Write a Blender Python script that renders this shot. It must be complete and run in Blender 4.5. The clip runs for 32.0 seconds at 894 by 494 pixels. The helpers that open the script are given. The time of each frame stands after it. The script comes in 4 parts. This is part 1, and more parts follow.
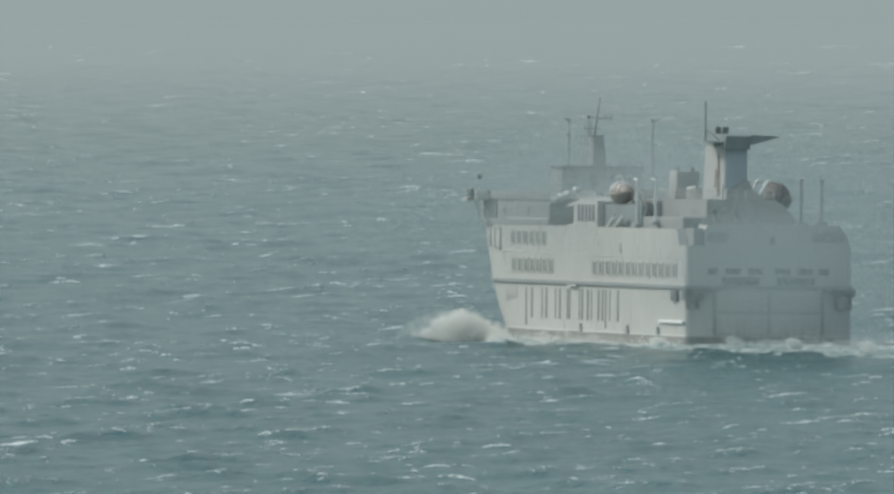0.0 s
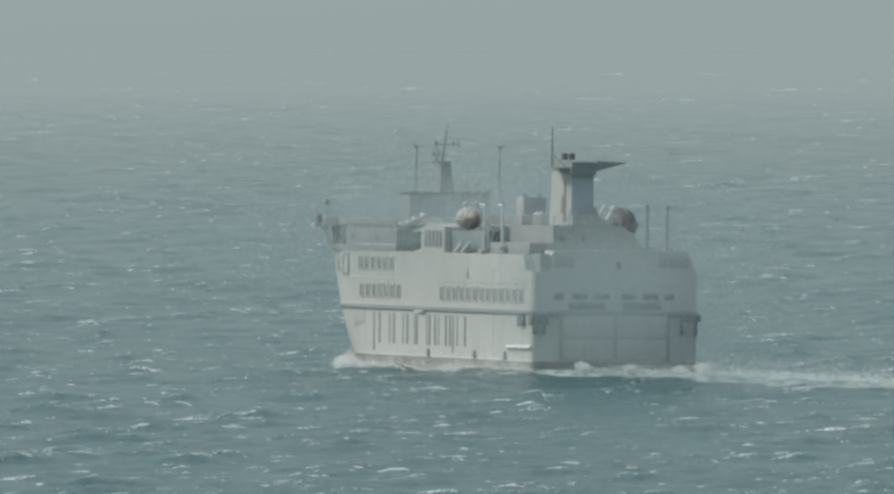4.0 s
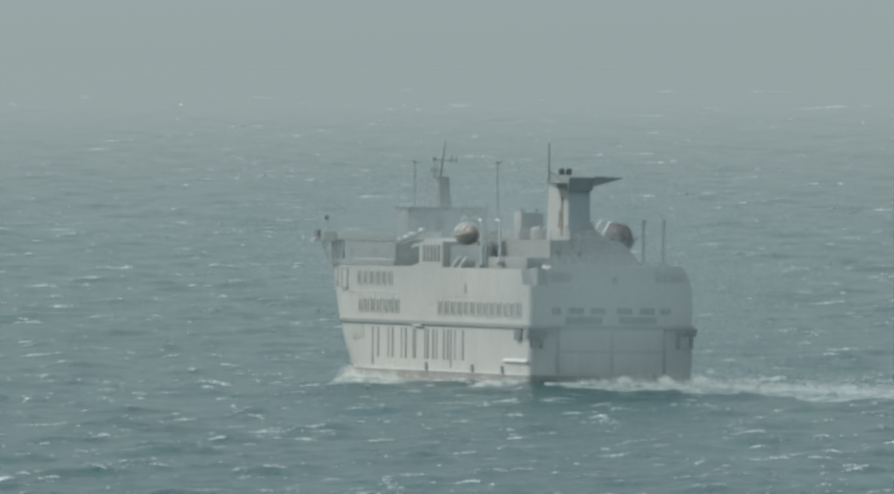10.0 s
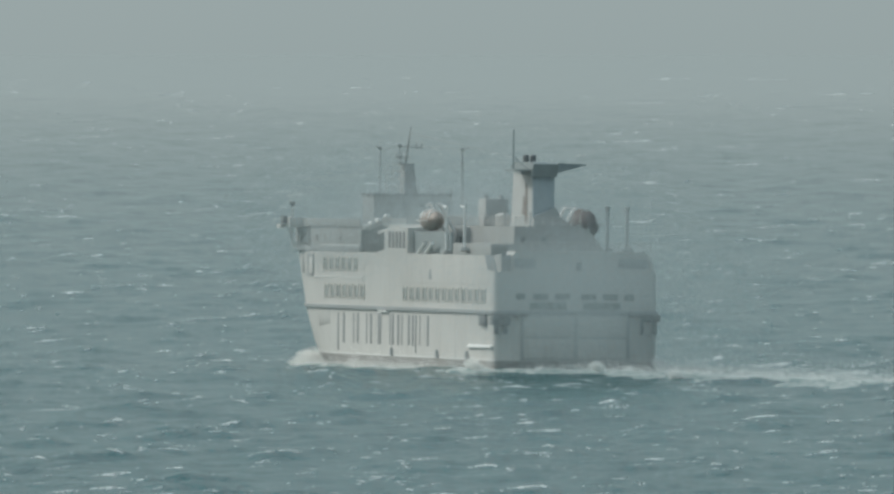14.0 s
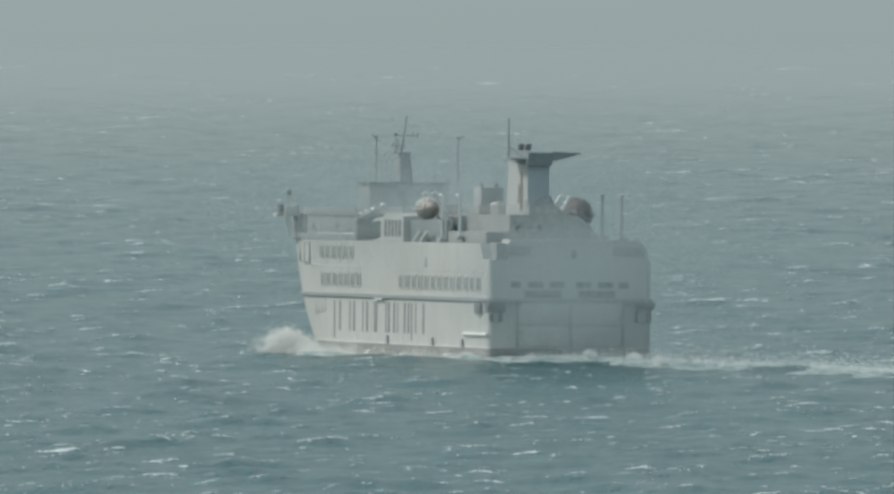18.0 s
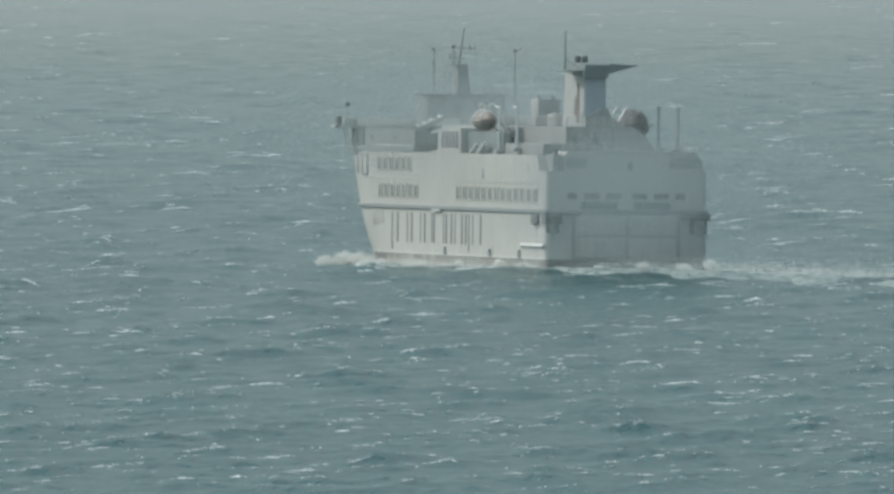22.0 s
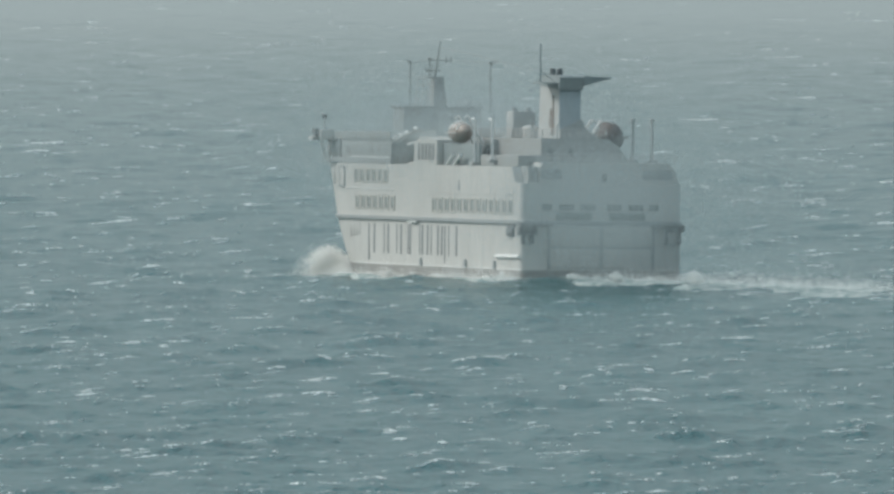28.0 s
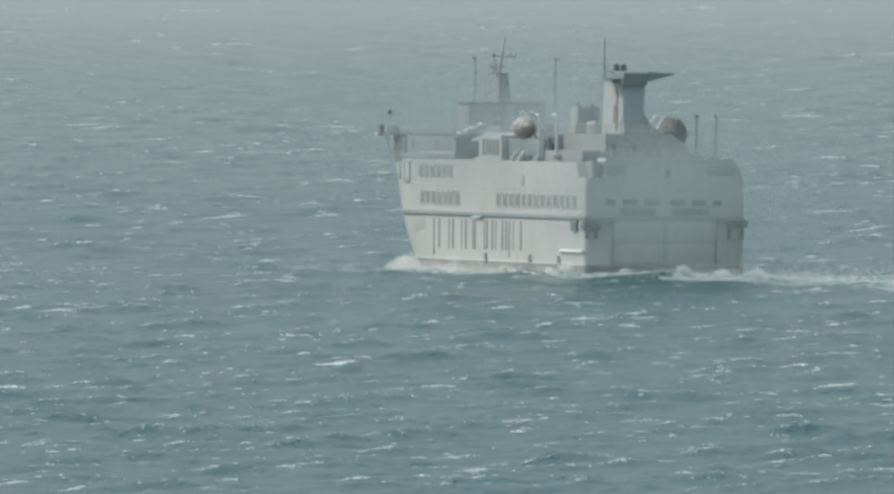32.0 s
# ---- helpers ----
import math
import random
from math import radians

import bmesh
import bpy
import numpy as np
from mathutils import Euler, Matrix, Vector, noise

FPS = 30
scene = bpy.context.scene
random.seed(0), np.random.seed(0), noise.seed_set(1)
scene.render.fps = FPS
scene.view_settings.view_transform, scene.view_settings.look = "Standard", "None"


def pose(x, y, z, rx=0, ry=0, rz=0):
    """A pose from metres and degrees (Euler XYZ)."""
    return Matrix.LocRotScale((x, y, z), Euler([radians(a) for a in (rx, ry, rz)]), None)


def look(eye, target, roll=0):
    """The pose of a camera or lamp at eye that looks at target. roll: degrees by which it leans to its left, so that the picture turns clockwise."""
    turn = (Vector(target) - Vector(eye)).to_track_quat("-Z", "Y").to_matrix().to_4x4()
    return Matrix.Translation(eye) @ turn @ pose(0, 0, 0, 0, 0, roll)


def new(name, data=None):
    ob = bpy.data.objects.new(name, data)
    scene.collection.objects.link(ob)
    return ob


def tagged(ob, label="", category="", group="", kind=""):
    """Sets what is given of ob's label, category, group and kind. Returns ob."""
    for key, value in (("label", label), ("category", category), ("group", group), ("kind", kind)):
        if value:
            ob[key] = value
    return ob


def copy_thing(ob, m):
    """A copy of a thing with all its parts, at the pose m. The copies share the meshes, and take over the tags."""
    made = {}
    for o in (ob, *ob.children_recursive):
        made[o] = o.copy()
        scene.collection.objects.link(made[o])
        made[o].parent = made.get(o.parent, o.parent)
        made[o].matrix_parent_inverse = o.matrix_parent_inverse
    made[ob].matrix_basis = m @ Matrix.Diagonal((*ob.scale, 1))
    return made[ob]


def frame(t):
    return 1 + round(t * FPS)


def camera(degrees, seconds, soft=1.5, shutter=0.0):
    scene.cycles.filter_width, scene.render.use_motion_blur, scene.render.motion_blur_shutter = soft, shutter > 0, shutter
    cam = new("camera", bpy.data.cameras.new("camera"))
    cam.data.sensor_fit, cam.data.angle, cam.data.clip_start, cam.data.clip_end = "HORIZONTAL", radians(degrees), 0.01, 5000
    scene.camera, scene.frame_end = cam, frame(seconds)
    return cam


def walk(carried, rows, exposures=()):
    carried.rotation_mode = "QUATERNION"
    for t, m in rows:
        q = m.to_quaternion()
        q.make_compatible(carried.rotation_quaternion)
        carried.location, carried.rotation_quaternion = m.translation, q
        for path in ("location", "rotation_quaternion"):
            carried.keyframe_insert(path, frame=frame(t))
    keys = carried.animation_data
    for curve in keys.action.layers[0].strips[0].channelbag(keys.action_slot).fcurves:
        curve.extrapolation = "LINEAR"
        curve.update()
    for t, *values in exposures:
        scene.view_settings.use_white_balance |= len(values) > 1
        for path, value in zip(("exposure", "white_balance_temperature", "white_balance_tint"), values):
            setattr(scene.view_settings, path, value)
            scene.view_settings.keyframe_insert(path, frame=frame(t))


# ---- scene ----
cam = camera(2.8423, 32.0, soft=3.0)
EYE = (0.0, 0.0, 60.0)


def turn(left, up):
    """The camera on its headland, turned left of north and up, in degrees."""
    return pose(*EYE, 90 + up, 0, left)


walk(cam, [
    (0, turn(0.7368, -1.4121)),
    (0.5, turn(0.7416, -1.4279)),
    (1, turn(0.7418, -1.4308)),
    (1.5, turn(0.6864, -1.4336)),
    (2, turn(0.4996, -1.4300)),
    (2.5, turn(0.3461, -1.4226)),
    (4.5, turn(0.3262, -1.2926)),
    (5, turn(0.3726, -1.2770)),
    (5.5, turn(0.3986, -1.2724)),
    (6, turn(0.4597, -1.2800)),
    (6.5, turn(0.5783, -1.2726)),
    (7, turn(0.6135, -1.2654)),
    (7.5, turn(0.6598, -1.2590)),
    (8, turn(0.6357, -1.2564)),
    (8.5, turn(0.3774, -1.2639)),
    (9, turn(0.3284, -1.2732)),
    (9.5, turn(0.4201, -1.2696)),
    (10, turn(0.4320, -1.2660)),
    (10.5, turn(0.3561, -1.2818)),
    (11, turn(0.2468, -1.2682)),
    (11.5, turn(0.1801, -1.2655)),
    (12, turn(0.1616, -1.2795)),
    (12.5, turn(0.2336, -1.3047)),
    (13, turn(0.3566, -1.2991)),
    (13.5, turn(0.3769, -1.3094)),
    (14, turn(0.3944, -1.3031)),
    (14.5, turn(0.4571, -1.2958)),
    (16.5, turn(0.4417, -1.3176)),
    (17, turn(0.5257, -1.3260)),
    (17.5, turn(0.5671, -1.3391)),
    (18, turn(0.4540, -1.3337)),
    (18.5, turn(0.3491, -1.3449)),
    (19, turn(0.5220, -1.3302)),
    (19.5, turn(0.5496, -1.3414)),
    (20, turn(0.3530, -1.3463)),
    (20.5, turn(0.1945, -1.3603)),
    (21, turn(0.4515, -1.5251)),
    (21.5, turn(0.5891, -1.5974)),
    (22, turn(0.7082, -1.6078)),
    (22.5, turn(0.7172, -1.5922)),
    (23, turn(0.6779, -1.5840)),
    (23.5, turn(0.7359, -1.5934)),
    (24, turn(0.7115, -1.5852)),
    (24.5, turn(0.7731, -1.5788)),
    (26.5, turn(0.7493, -1.5739)),
    (27, turn(0.7137, -1.5685)),
    (27.5, turn(0.7142, -1.5677)),
    (28, turn(0.7387, -1.5604)),
    (28.5, turn(0.6198, -1.5624)),
    (29, turn(0.5379, -1.5681)),
    (29.5, turn(0.5651, -1.5776)),
    (30, turn(0.7997, -1.5740)),
    (30.5, turn(0.8353, -1.5667)),
    (31, turn(0.8284, -1.5678)),
    (31.5, turn(0.8676, -1.5699)),
    (32, turn(1.0142, -1.5682)),
], exposures=((0.0, -0.08, 6510, 7), (21.0, -0.06, 6480, 7), (26.5, 0.05, 6440, 8.5), (32.0, 0.06, 6440, 8.5)))

# ---- world, sun ----
world = bpy.data.worlds.new("hazy_sky")
scene.world = world
world.use_nodes = True
wt = world.node_tree
wt.nodes.clear()
w_out = wt.nodes.new("ShaderNodeOutputWorld")
w_bg = wt.nodes.new("ShaderNodeBackground")
w_mix = wt.nodes.new("ShaderNodeMix")
w_mix.data_type = "RGBA"
w_sky = wt.nodes.new("ShaderNodeTexSky")
w_sky.sky_type = "NISHITA"
w_sky.sun_disc = False
w_sky.sun_elevation = radians(38)
w_sky.sun_rotation = radians(-68)
w_sky.dust_density = 6.0
w_sky.air_density = 1.5
w_gain = wt.nodes.new("ShaderNodeMix")
w_gain.data_type, w_gain.blend_type = "RGBA", "MULTIPLY"
w_gain.inputs[0].default_value = 1.0
w_gain.inputs[7].default_value = (0.055, 0.055, 0.055, 1)
wt.links.new(w_sky.outputs[0], w_gain.inputs[6])
w_mix.inputs[0].default_value = 0.88
wt.links.new(w_gain.outputs[2], w_mix.inputs[6])
# hazy sky: dull at the horizon, brighter overhead
w_co = wt.nodes.new("ShaderNodeTexCoord")
w_sep = wt.nodes.new("ShaderNodeSeparateXYZ")
wt.links.new(w_co.outputs["Generated"], w_sep.inputs[0])
w_up = wt.nodes.new("ShaderNodeMapRange")
w_up.interpolation_type = "SMOOTHSTEP"
w_up.inputs[1].default_value, w_up.inputs[2].default_value = 0.02, 0.55
wt.links.new(w_sep.outputs[2], w_up.inputs[0])
w_haze = wt.nodes.new("ShaderNodeMix")
w_haze.data_type = "RGBA"
w_haze.inputs[6].default_value, w_haze.inputs[7].default_value = (0.376, 0.438, 0.447, 1), (0.56, 0.68, 0.74, 1)
wt.links.new(w_up.outputs[0], w_haze.inputs[0])
# the murk over the farthest sea, a shade darker than the sky above it
w_low = wt.nodes.new("ShaderNodeMapRange")
w_low.inputs[1].default_value, w_low.inputs[2].default_value = -0.0125, -0.002
wt.links.new(w_sep.outputs[2], w_low.inputs[0])
w_murk = wt.nodes.new("ShaderNodeMix")
w_murk.data_type = "RGBA"
w_murk.inputs[6].default_value = (0.346, 0.410, 0.419, 1)
wt.links.new(w_low.outputs[0], w_murk.inputs[0])
wt.links.new(w_haze.outputs[2], w_murk.inputs[7])
wt.links.new(w_murk.outputs[2], w_mix.inputs[7])
# the whole sky pales towards the sun's side and dulls away from it
w_side = wt.nodes.new("ShaderNodeVectorMath")
w_side.operation = "DOT_PRODUCT"
w_side.inputs[1].default_value = (-0.928, 0.371, 0.0)
wt.links.new(w_co.outputs["Generated"], w_side.inputs[0])
w_span = wt.nodes.new("ShaderNodeMapRange")
w_span.inputs[1].default_value, w_span.inputs[2].default_value = -1.0, 1.0
wt.links.new(w_side.outputs["Value"], w_span.inputs[0])
w_lean = wt.nodes.new("ShaderNodeMix")
w_lean.data_type = "RGBA"
w_lean.inputs[6].default_value, w_lean.inputs[7].default_value = (0.47, 0.53, 0.56, 1), (1.243, 1.215, 1.201, 1)
wt.links.new(w_span.outputs[0], w_lean.inputs[0])
w_all = wt.nodes.new("ShaderNodeMix")
w_all.data_type, w_all.blend_type = "RGBA", "MULTIPLY"
w_all.inputs[0].default_value = 1.0
wt.links.new(w_mix.outputs[2], w_all.inputs[6])
wt.links.new(w_lean.outputs[2], w_all.inputs[7])
w_bg.inputs[1].default_value = 1.07
wt.links.new(w_all.outputs[2], w_bg.inputs[0])
wt.links.new(w_bg.outputs[0], w_out.inputs[0])

sun_data = bpy.data.lights.new("sun", "SUN")
sun_data.energy, sun_data.angle, sun_data.color = 2.0, radians(9), (1.0, 0.965, 0.91)
sun = new("sun", sun_data)
sun.matrix_world = look((-880, 430, 720), (0, 0, 0))


# ---- materials ----
def nodes_of(name):
    m = bpy.data.materials.new(name)
    m.use_nodes = True
    return m, m.node_tree, m.node_tree.nodes["Principled BSDF"]


def paint(name, colour, rough=0.5, grime=0.25, grime_colour=(0.25, 0.22, 0.18), scale=0.25, streak=6.0, metal=0.0, bump=0.02):
    """Weathered ship's paint: broad fading, vertical streaks, fine relief."""
    m, t, b = nodes_of(name)
    n = t.nodes
    co = n.new("ShaderNodeTexCoord")
    mp = n.new("ShaderNodeMapping")
    mp.inputs["Scale"].default_value = (1.0, 1.0, 1.0 / streak)
    t.links.new(co.outputs["Object"], mp.inputs[0])
    big = n.new("ShaderNodeTexNoise")
    big.inputs["Scale"].default_value, big.inputs["Detail"].default_value = scale, 4.0
    t.links.new(co.outputs["Object"], big.inputs["Vector"])
    run = n.new("ShaderNodeTexNoise")
    run.inputs["Scale"].default_value, run.inputs["Detail"].default_value = scale * 7, 5.0
    t.links.new(mp.outputs[0], run.inputs["Vector"])
    mul = n.new("ShaderNodeMath")
    mul.operation = "MULTIPLY"
    t.links.new(big.outputs[0], mul.inputs[0])
    t.links.new(run.outputs[0], mul.inputs[1])
    ramp = n.new("ShaderNodeMapRange")
    ramp.inputs[1].default_value, ramp.inputs[2].default_value = 0.2, 0.5
    ramp.inputs[3].default_value, ramp.inputs[4].default_value = 0.0, grime
    t.links.new(mul.outputs[0], ramp.inputs[0])
    mix = n.new("ShaderNodeMix")
    mix.data_type = "RGBA"
    mix.inputs[6].default_value, mix.inputs[7].default_value = (*colour, 1), (*grime_colour, 1)
    t.links.new(ramp.outputs[0], mix.inputs[0])
    t.links.new(mix.outputs[2], b.inputs["Base Color"])
    b.inputs["Roughness"].default_value, b.inputs["Metallic"].default_value = rough, metal
    bp = n.new("ShaderNodeBump")
    bp.inputs["Strength"].default_value, bp.inputs["Distance"].default_value = 0.4, bump
    t.links.new(run.outputs[0], bp.inputs["Height"])
    t.links.new(bp.outputs[0], b.inputs["Normal"])
    return m


WHITE = paint("white_paint", (0.645, 0.63, 0.602), 0.45, 0.22)
# sunlit brightness of spars, ledges and small fittings put into a lighter white
BRIGHT = paint("fresh_white", (0.84, 0.84, 0.82), 0.4, 0.1)
CREAM = paint("cream_paint", (0.59, 0.575, 0.53), 0.5, 0.25)
# BOOT, BELT, NAVY, ORANGE, LETTER: distance haze put in by paling the colours
BOOT = paint("boot_topping", (0.32, 0.315, 0.305), 0.6, 0.5, (0.34, 0.31, 0.28))
BELT = paint("strake_paint", (0.37, 0.395, 0.40), 0.5, 0.3)
NAVY = paint("navy_paint", (0.295, 0.335, 0.34), 0.5, 0.3, (0.22, 0.235, 0.235))
BLUEGREY = paint("funnel_paint", (0.43, 0.49, 0.52), 0.5, 0.3)
STEEL = paint("steel", (0.42, 0.44, 0.44), 0.5, 0.3, metal=0.0)
DARK = paint("dark_steel", (0.19, 0.203, 0.207), 0.55, 0.3)
DECK = paint("deck_paint", (0.22, 0.26, 0.25), 0.7, 0.4, scale=0.6)
ORANGE = paint("boat_orange", (0.42, 0.365, 0.33), 0.6, 0.35, (0.3, 0.24, 0.205), scale=0.8)
# starboard boat: its shade is put into a darker copy of the boat colour
SHADED_BOAT = paint("boat_cover", (0.125, 0.1, 0.095), 0.75, 0.5, (0.22, 0.18, 0.165), scale=0.8)
# houses and masts: haze and shade over the upper works greyed into the paint
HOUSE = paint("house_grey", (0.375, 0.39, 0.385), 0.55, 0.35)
RUST = paint("emblem_red", (0.25, 0.22, 0.2), 0.5, 0.25, (0.22, 0.2, 0.18))
LETTER = paint("letter_blue", (0.26, 0.28, 0.29), 0.5, 0.25)
SEAM = paint("seam_grey", (0.50, 0.51, 0.50), 0.5, 0.25)


def glass_material(name, low, top):
    m, t, b = nodes_of(name)
    info = t.nodes.new("ShaderNodeObjectInfo")
    ramp = t.nodes.new("ShaderNodeMix")
    ramp.data_type = "RGBA"
    ramp.inputs[6].default_value, ramp.inputs[7].default_value = (*low, 1), (*top, 1)
    t.links.new(info.outputs["Random"], ramp.inputs[0])
    t.links.new(ramp.outputs[2], b.inputs["Base Color"])
    b.inputs["Roughness"].default_value = 0.12
    b.inputs["IOR"].default_value = 1.5
    return m


GLASS = glass_material("window_glass", (0.13, 0.15, 0.155), (0.2, 0.215, 0.215))
# side windows: the paleness of haze is put into the glass colour
HAZY_GLASS = glass_material("curtained_glass", (0.37, 0.385, 0.375), (0.46, 0.475, 0.46))


def water_material():
    """Wind-torn sea: teal body colour, glossy facets, foam on the breaking crests."""
    m, t, b = nodes_of("sea_water")
    n, l = t.nodes, t.links
    co = n.new("ShaderNodeTexCoord")
    mp = n.new("ShaderNodeMapping")
    mp.inputs["Scale"].default_value = (1.0, 0.28, 1.0)
    l.new(co.outputs["Object"], mp.inputs[0])
    chop = n.new("ShaderNodeTexNoise")
    chop.inputs["Scale"].default_value, chop.inputs["Detail"].default_value = 0.9, 6.0
    l.new(mp.outputs[0], chop.inputs["Vector"])
    wide = n.new("ShaderNodeTexNoise")
    wide.inputs["Scale"].default_value, wide.inputs["Detail"].default_value = 0.035, 3.0
    l.new(mp.outputs[0], wide.inputs["Vector"])
    body = n.new("ShaderNodeMix")
    body.data_type = "RGBA"
    body.inputs[6].default_value, body.inputs[7].default_value = (0.010, 0.083, 0.091, 1), (0.029, 0.125, 0.133, 1)
    l.new(wide.outputs[0], body.inputs[0])
    foam = n.new("ShaderNodeAttribute")
    foam.attribute_name = "foam"
    lace = n.new("ShaderNodeTexNoise")
    lace.inputs["Scale"].default_value, lace.inputs["Detail"].default_value = 2.2, 7.0
    l.new(mp.outputs[0], lace.inputs["Vector"])
    add = n.new("ShaderNodeMath")
    add.operation = "MULTIPLY_ADD"
    add.inputs[1].default_value = 1.5
    l.new(lace.outputs[0], add.inputs[0])
    l.new(foam.outputs["Fac"], add.inputs[2])
    mask = n.new("ShaderNodeMapRange")
    mask.inputs[1].default_value, mask.inputs[2].default_value = 1.25, 1.6
    l.new(add.outputs[0], mask.inputs[0])
    col = n.new("ShaderNodeMix")
    col.data_type = "RGBA"
    col.inputs[7].default_value = (0.78, 0.80, 0.78, 1)
    l.new(mask.outputs[0], col.inputs[0])
    l.new(body.outputs[2], col.inputs[6])
    l.new(col.outputs[2], b.inputs["Base Color"])
    ro = n.new("ShaderNodeMapRange")
    ro.inputs[3].default_value, ro.inputs[4].default_value = 0.04, 0.24
    wind = n.new("ShaderNodeAttribute")
    wind.attribute_name = "chop"
    l.new(wind.outputs["Fac"], ro.inputs[0])
    l.new(ro.outputs[0], b.inputs["Roughness"])
    b.inputs["IOR"].default_value = 1.333
    bp = n.new("ShaderNodeBump")
    bp.inputs["Distance"].default_value = 0.9
    rough_sea = n.new("ShaderNodeAttribute")
    rough_sea.attribute_name = "chop"
    l.new(rough_sea.outputs["Fac"], bp.inputs["Strength"])
    l.new(chop.outputs[0], bp.inputs["Height"])
    l.new(bp.outputs[0], b.inputs["Normal"])
    return m


def foam_material(name, cover, tint=(0.80, 0.81, 0.78), scale=1.4, relief=0.6):
    """Broken foam over water: cover is the share of white."""
    m, t, b = nodes_of(name)
    n, l = t.nodes, t.links
    co = n.new("ShaderNodeTexCoord")
    lace = n.new("ShaderNodeTexNoise")
    lace.inputs["Scale"].default_value, lace.inputs["Detail"].default_value = scale, 6.0
    l.new(co.outputs["Object"], lace.inputs["Vector"])
    mask = n.new("ShaderNodeMapRange")
    mask.inputs[1].default_value, mask.inputs[2].default_value = 0.66 - 0.4 * cover, 0.80 - 0.4 * cover
    l.new(lace.outputs[0], mask.inputs[0])
    col = n.new("ShaderNodeMix")
    col.data_type = "RGBA"
    col.inputs[6].default_value, col.inputs[7].default_value = (0.11, 0.19, 0.195, 1), (*tint, 1)
    l.new(mask.outputs[0], col.inputs[0])
    l.new(col.outputs[2], b.inputs["Base Color"])
    b.inputs["Roughness"].default_value = 0.7
    bp = n.new("ShaderNodeBump")
    bp.inputs["Strength"].default_value, bp.inputs["Distance"].default_value = relief, 0.2
    l.new(lace.outputs[0], bp.inputs["Height"])
    l.new(bp.outputs[0], b.inputs["Normal"])
    return m


WATER = water_material()
WAKE = foam_material("wake_foam", 0.62, (0.49, 0.53, 0.515), 0.9)


def mist_material():
    """Fine flying drops that pass on a part of the light."""
    m, t, b = nodes_of("flying_mist")
    n, l = t.nodes, t.links
    b.inputs["Base Color"].default_value = (0.975, 0.975, 0.96, 1)
    b.inputs["Roughness"].default_value = 0.7
    thin = n.new("ShaderNodeBsdfTranslucent")
    thin.inputs[0].default_value = (0.975, 0.975, 0.96, 1)
    mix = n.new("ShaderNodeMixShader")
    mix.inputs[0].default_value = 0.5
    l.new(b.outputs[0], mix.inputs[1])
    l.new(thin.outputs[0], mix.inputs[2])
    l.new(mix.outputs[0], n["Material Output"].inputs[0])
    return m


MIST = mist_material()


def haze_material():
    """Grey of the added haze flecks, which half reflect and half pass the light."""
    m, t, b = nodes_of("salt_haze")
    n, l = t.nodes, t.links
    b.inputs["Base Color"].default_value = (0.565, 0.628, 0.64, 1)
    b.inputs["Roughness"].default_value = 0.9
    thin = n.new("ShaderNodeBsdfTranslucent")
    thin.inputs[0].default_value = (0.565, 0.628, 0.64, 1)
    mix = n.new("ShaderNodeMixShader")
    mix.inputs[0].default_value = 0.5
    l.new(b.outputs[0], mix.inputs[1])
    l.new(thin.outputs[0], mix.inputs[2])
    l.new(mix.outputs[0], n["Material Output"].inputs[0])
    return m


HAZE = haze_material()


def lace_material():
    """Torn foam: white lace with holes through which the water shows."""
    m, t, b = nodes_of("foam_lace")
    n, l = t.nodes, t.links
    b.inputs["Base Color"].default_value = (0.88, 0.92, 0.92, 1)
    b.inputs["Roughness"].default_value = 0.75
    co = n.new("ShaderNodeTexCoord")
    mp = n.new("ShaderNodeMapping")
    mp.inputs["Scale"].default_value = (1.0, 0.35, 1.0)
    l.new(co.outputs["Object"], mp.inputs[0])
    lace = n.new("ShaderNodeTexNoise")
    lace.inputs["Scale"].default_value, lace.inputs["Detail"].default_value = 2.6, 6.0
    l.new(mp.outputs[0], lace.inputs["Vector"])
    mask = n.new("ShaderNodeMapRange")
    mask.inputs[1].default_value, mask.inputs[2].default_value = 0.30, 0.56
    l.new(lace.outputs[0], mask.inputs[0])
    each = n.new("ShaderNodeNewGeometry")
    thick = n.new("ShaderNodeMapRange")
    thick.inputs[3].default_value, thick.inputs[4].default_value = 0.18, 0.95
    l.new(each.outputs["Random Per Island"], thick.inputs[0])
    both = n.new("ShaderNodeMath")
    both.operation = "MULTIPLY"
    l.new(mask.outputs[0], both.inputs[0])
    l.new(thick.outputs[0], both.inputs[1])
    hole = n.new("ShaderNodeBsdfTransparent")
    mix = n.new("ShaderNodeMixShader")
    l.new(both.outputs[0], mix.inputs[0])
    l.new(hole.outputs[0], mix.inputs[1])
    l.new(b.outputs[0], mix.inputs[2])
    l.new(mix.outputs[0], n["Material Output"].inputs[0])
    return m


LACE = lace_material()


# ---- mesh helpers ----
def part(name, bm, material, parent=None, label="", angle=35):
    me = bpy.data.meshes.new(name)
    bm.normal_update()
    bm.to_mesh(me)
    bm.free()
    me.materials.append(material)
    me.polygons.foreach_set("use_smooth", [True] * len(me.polygons))
    me.set_sharp_from_angle(angle=radians(angle))
    ob = new(name, me)
    if parent is not None:
        ob.parent = parent
    return tagged(ob, label) if label else ob


def again(ob, m, parent=None):
    """Another piece on the same mesh, at the pose m."""
    o = new(ob.name.split(".")[0], ob.data)
    o.parent = parent if parent is not None else ob.parent
    o.matrix_basis = m
    if "label" in ob:
        o["label"] = ob["label"]
    return o


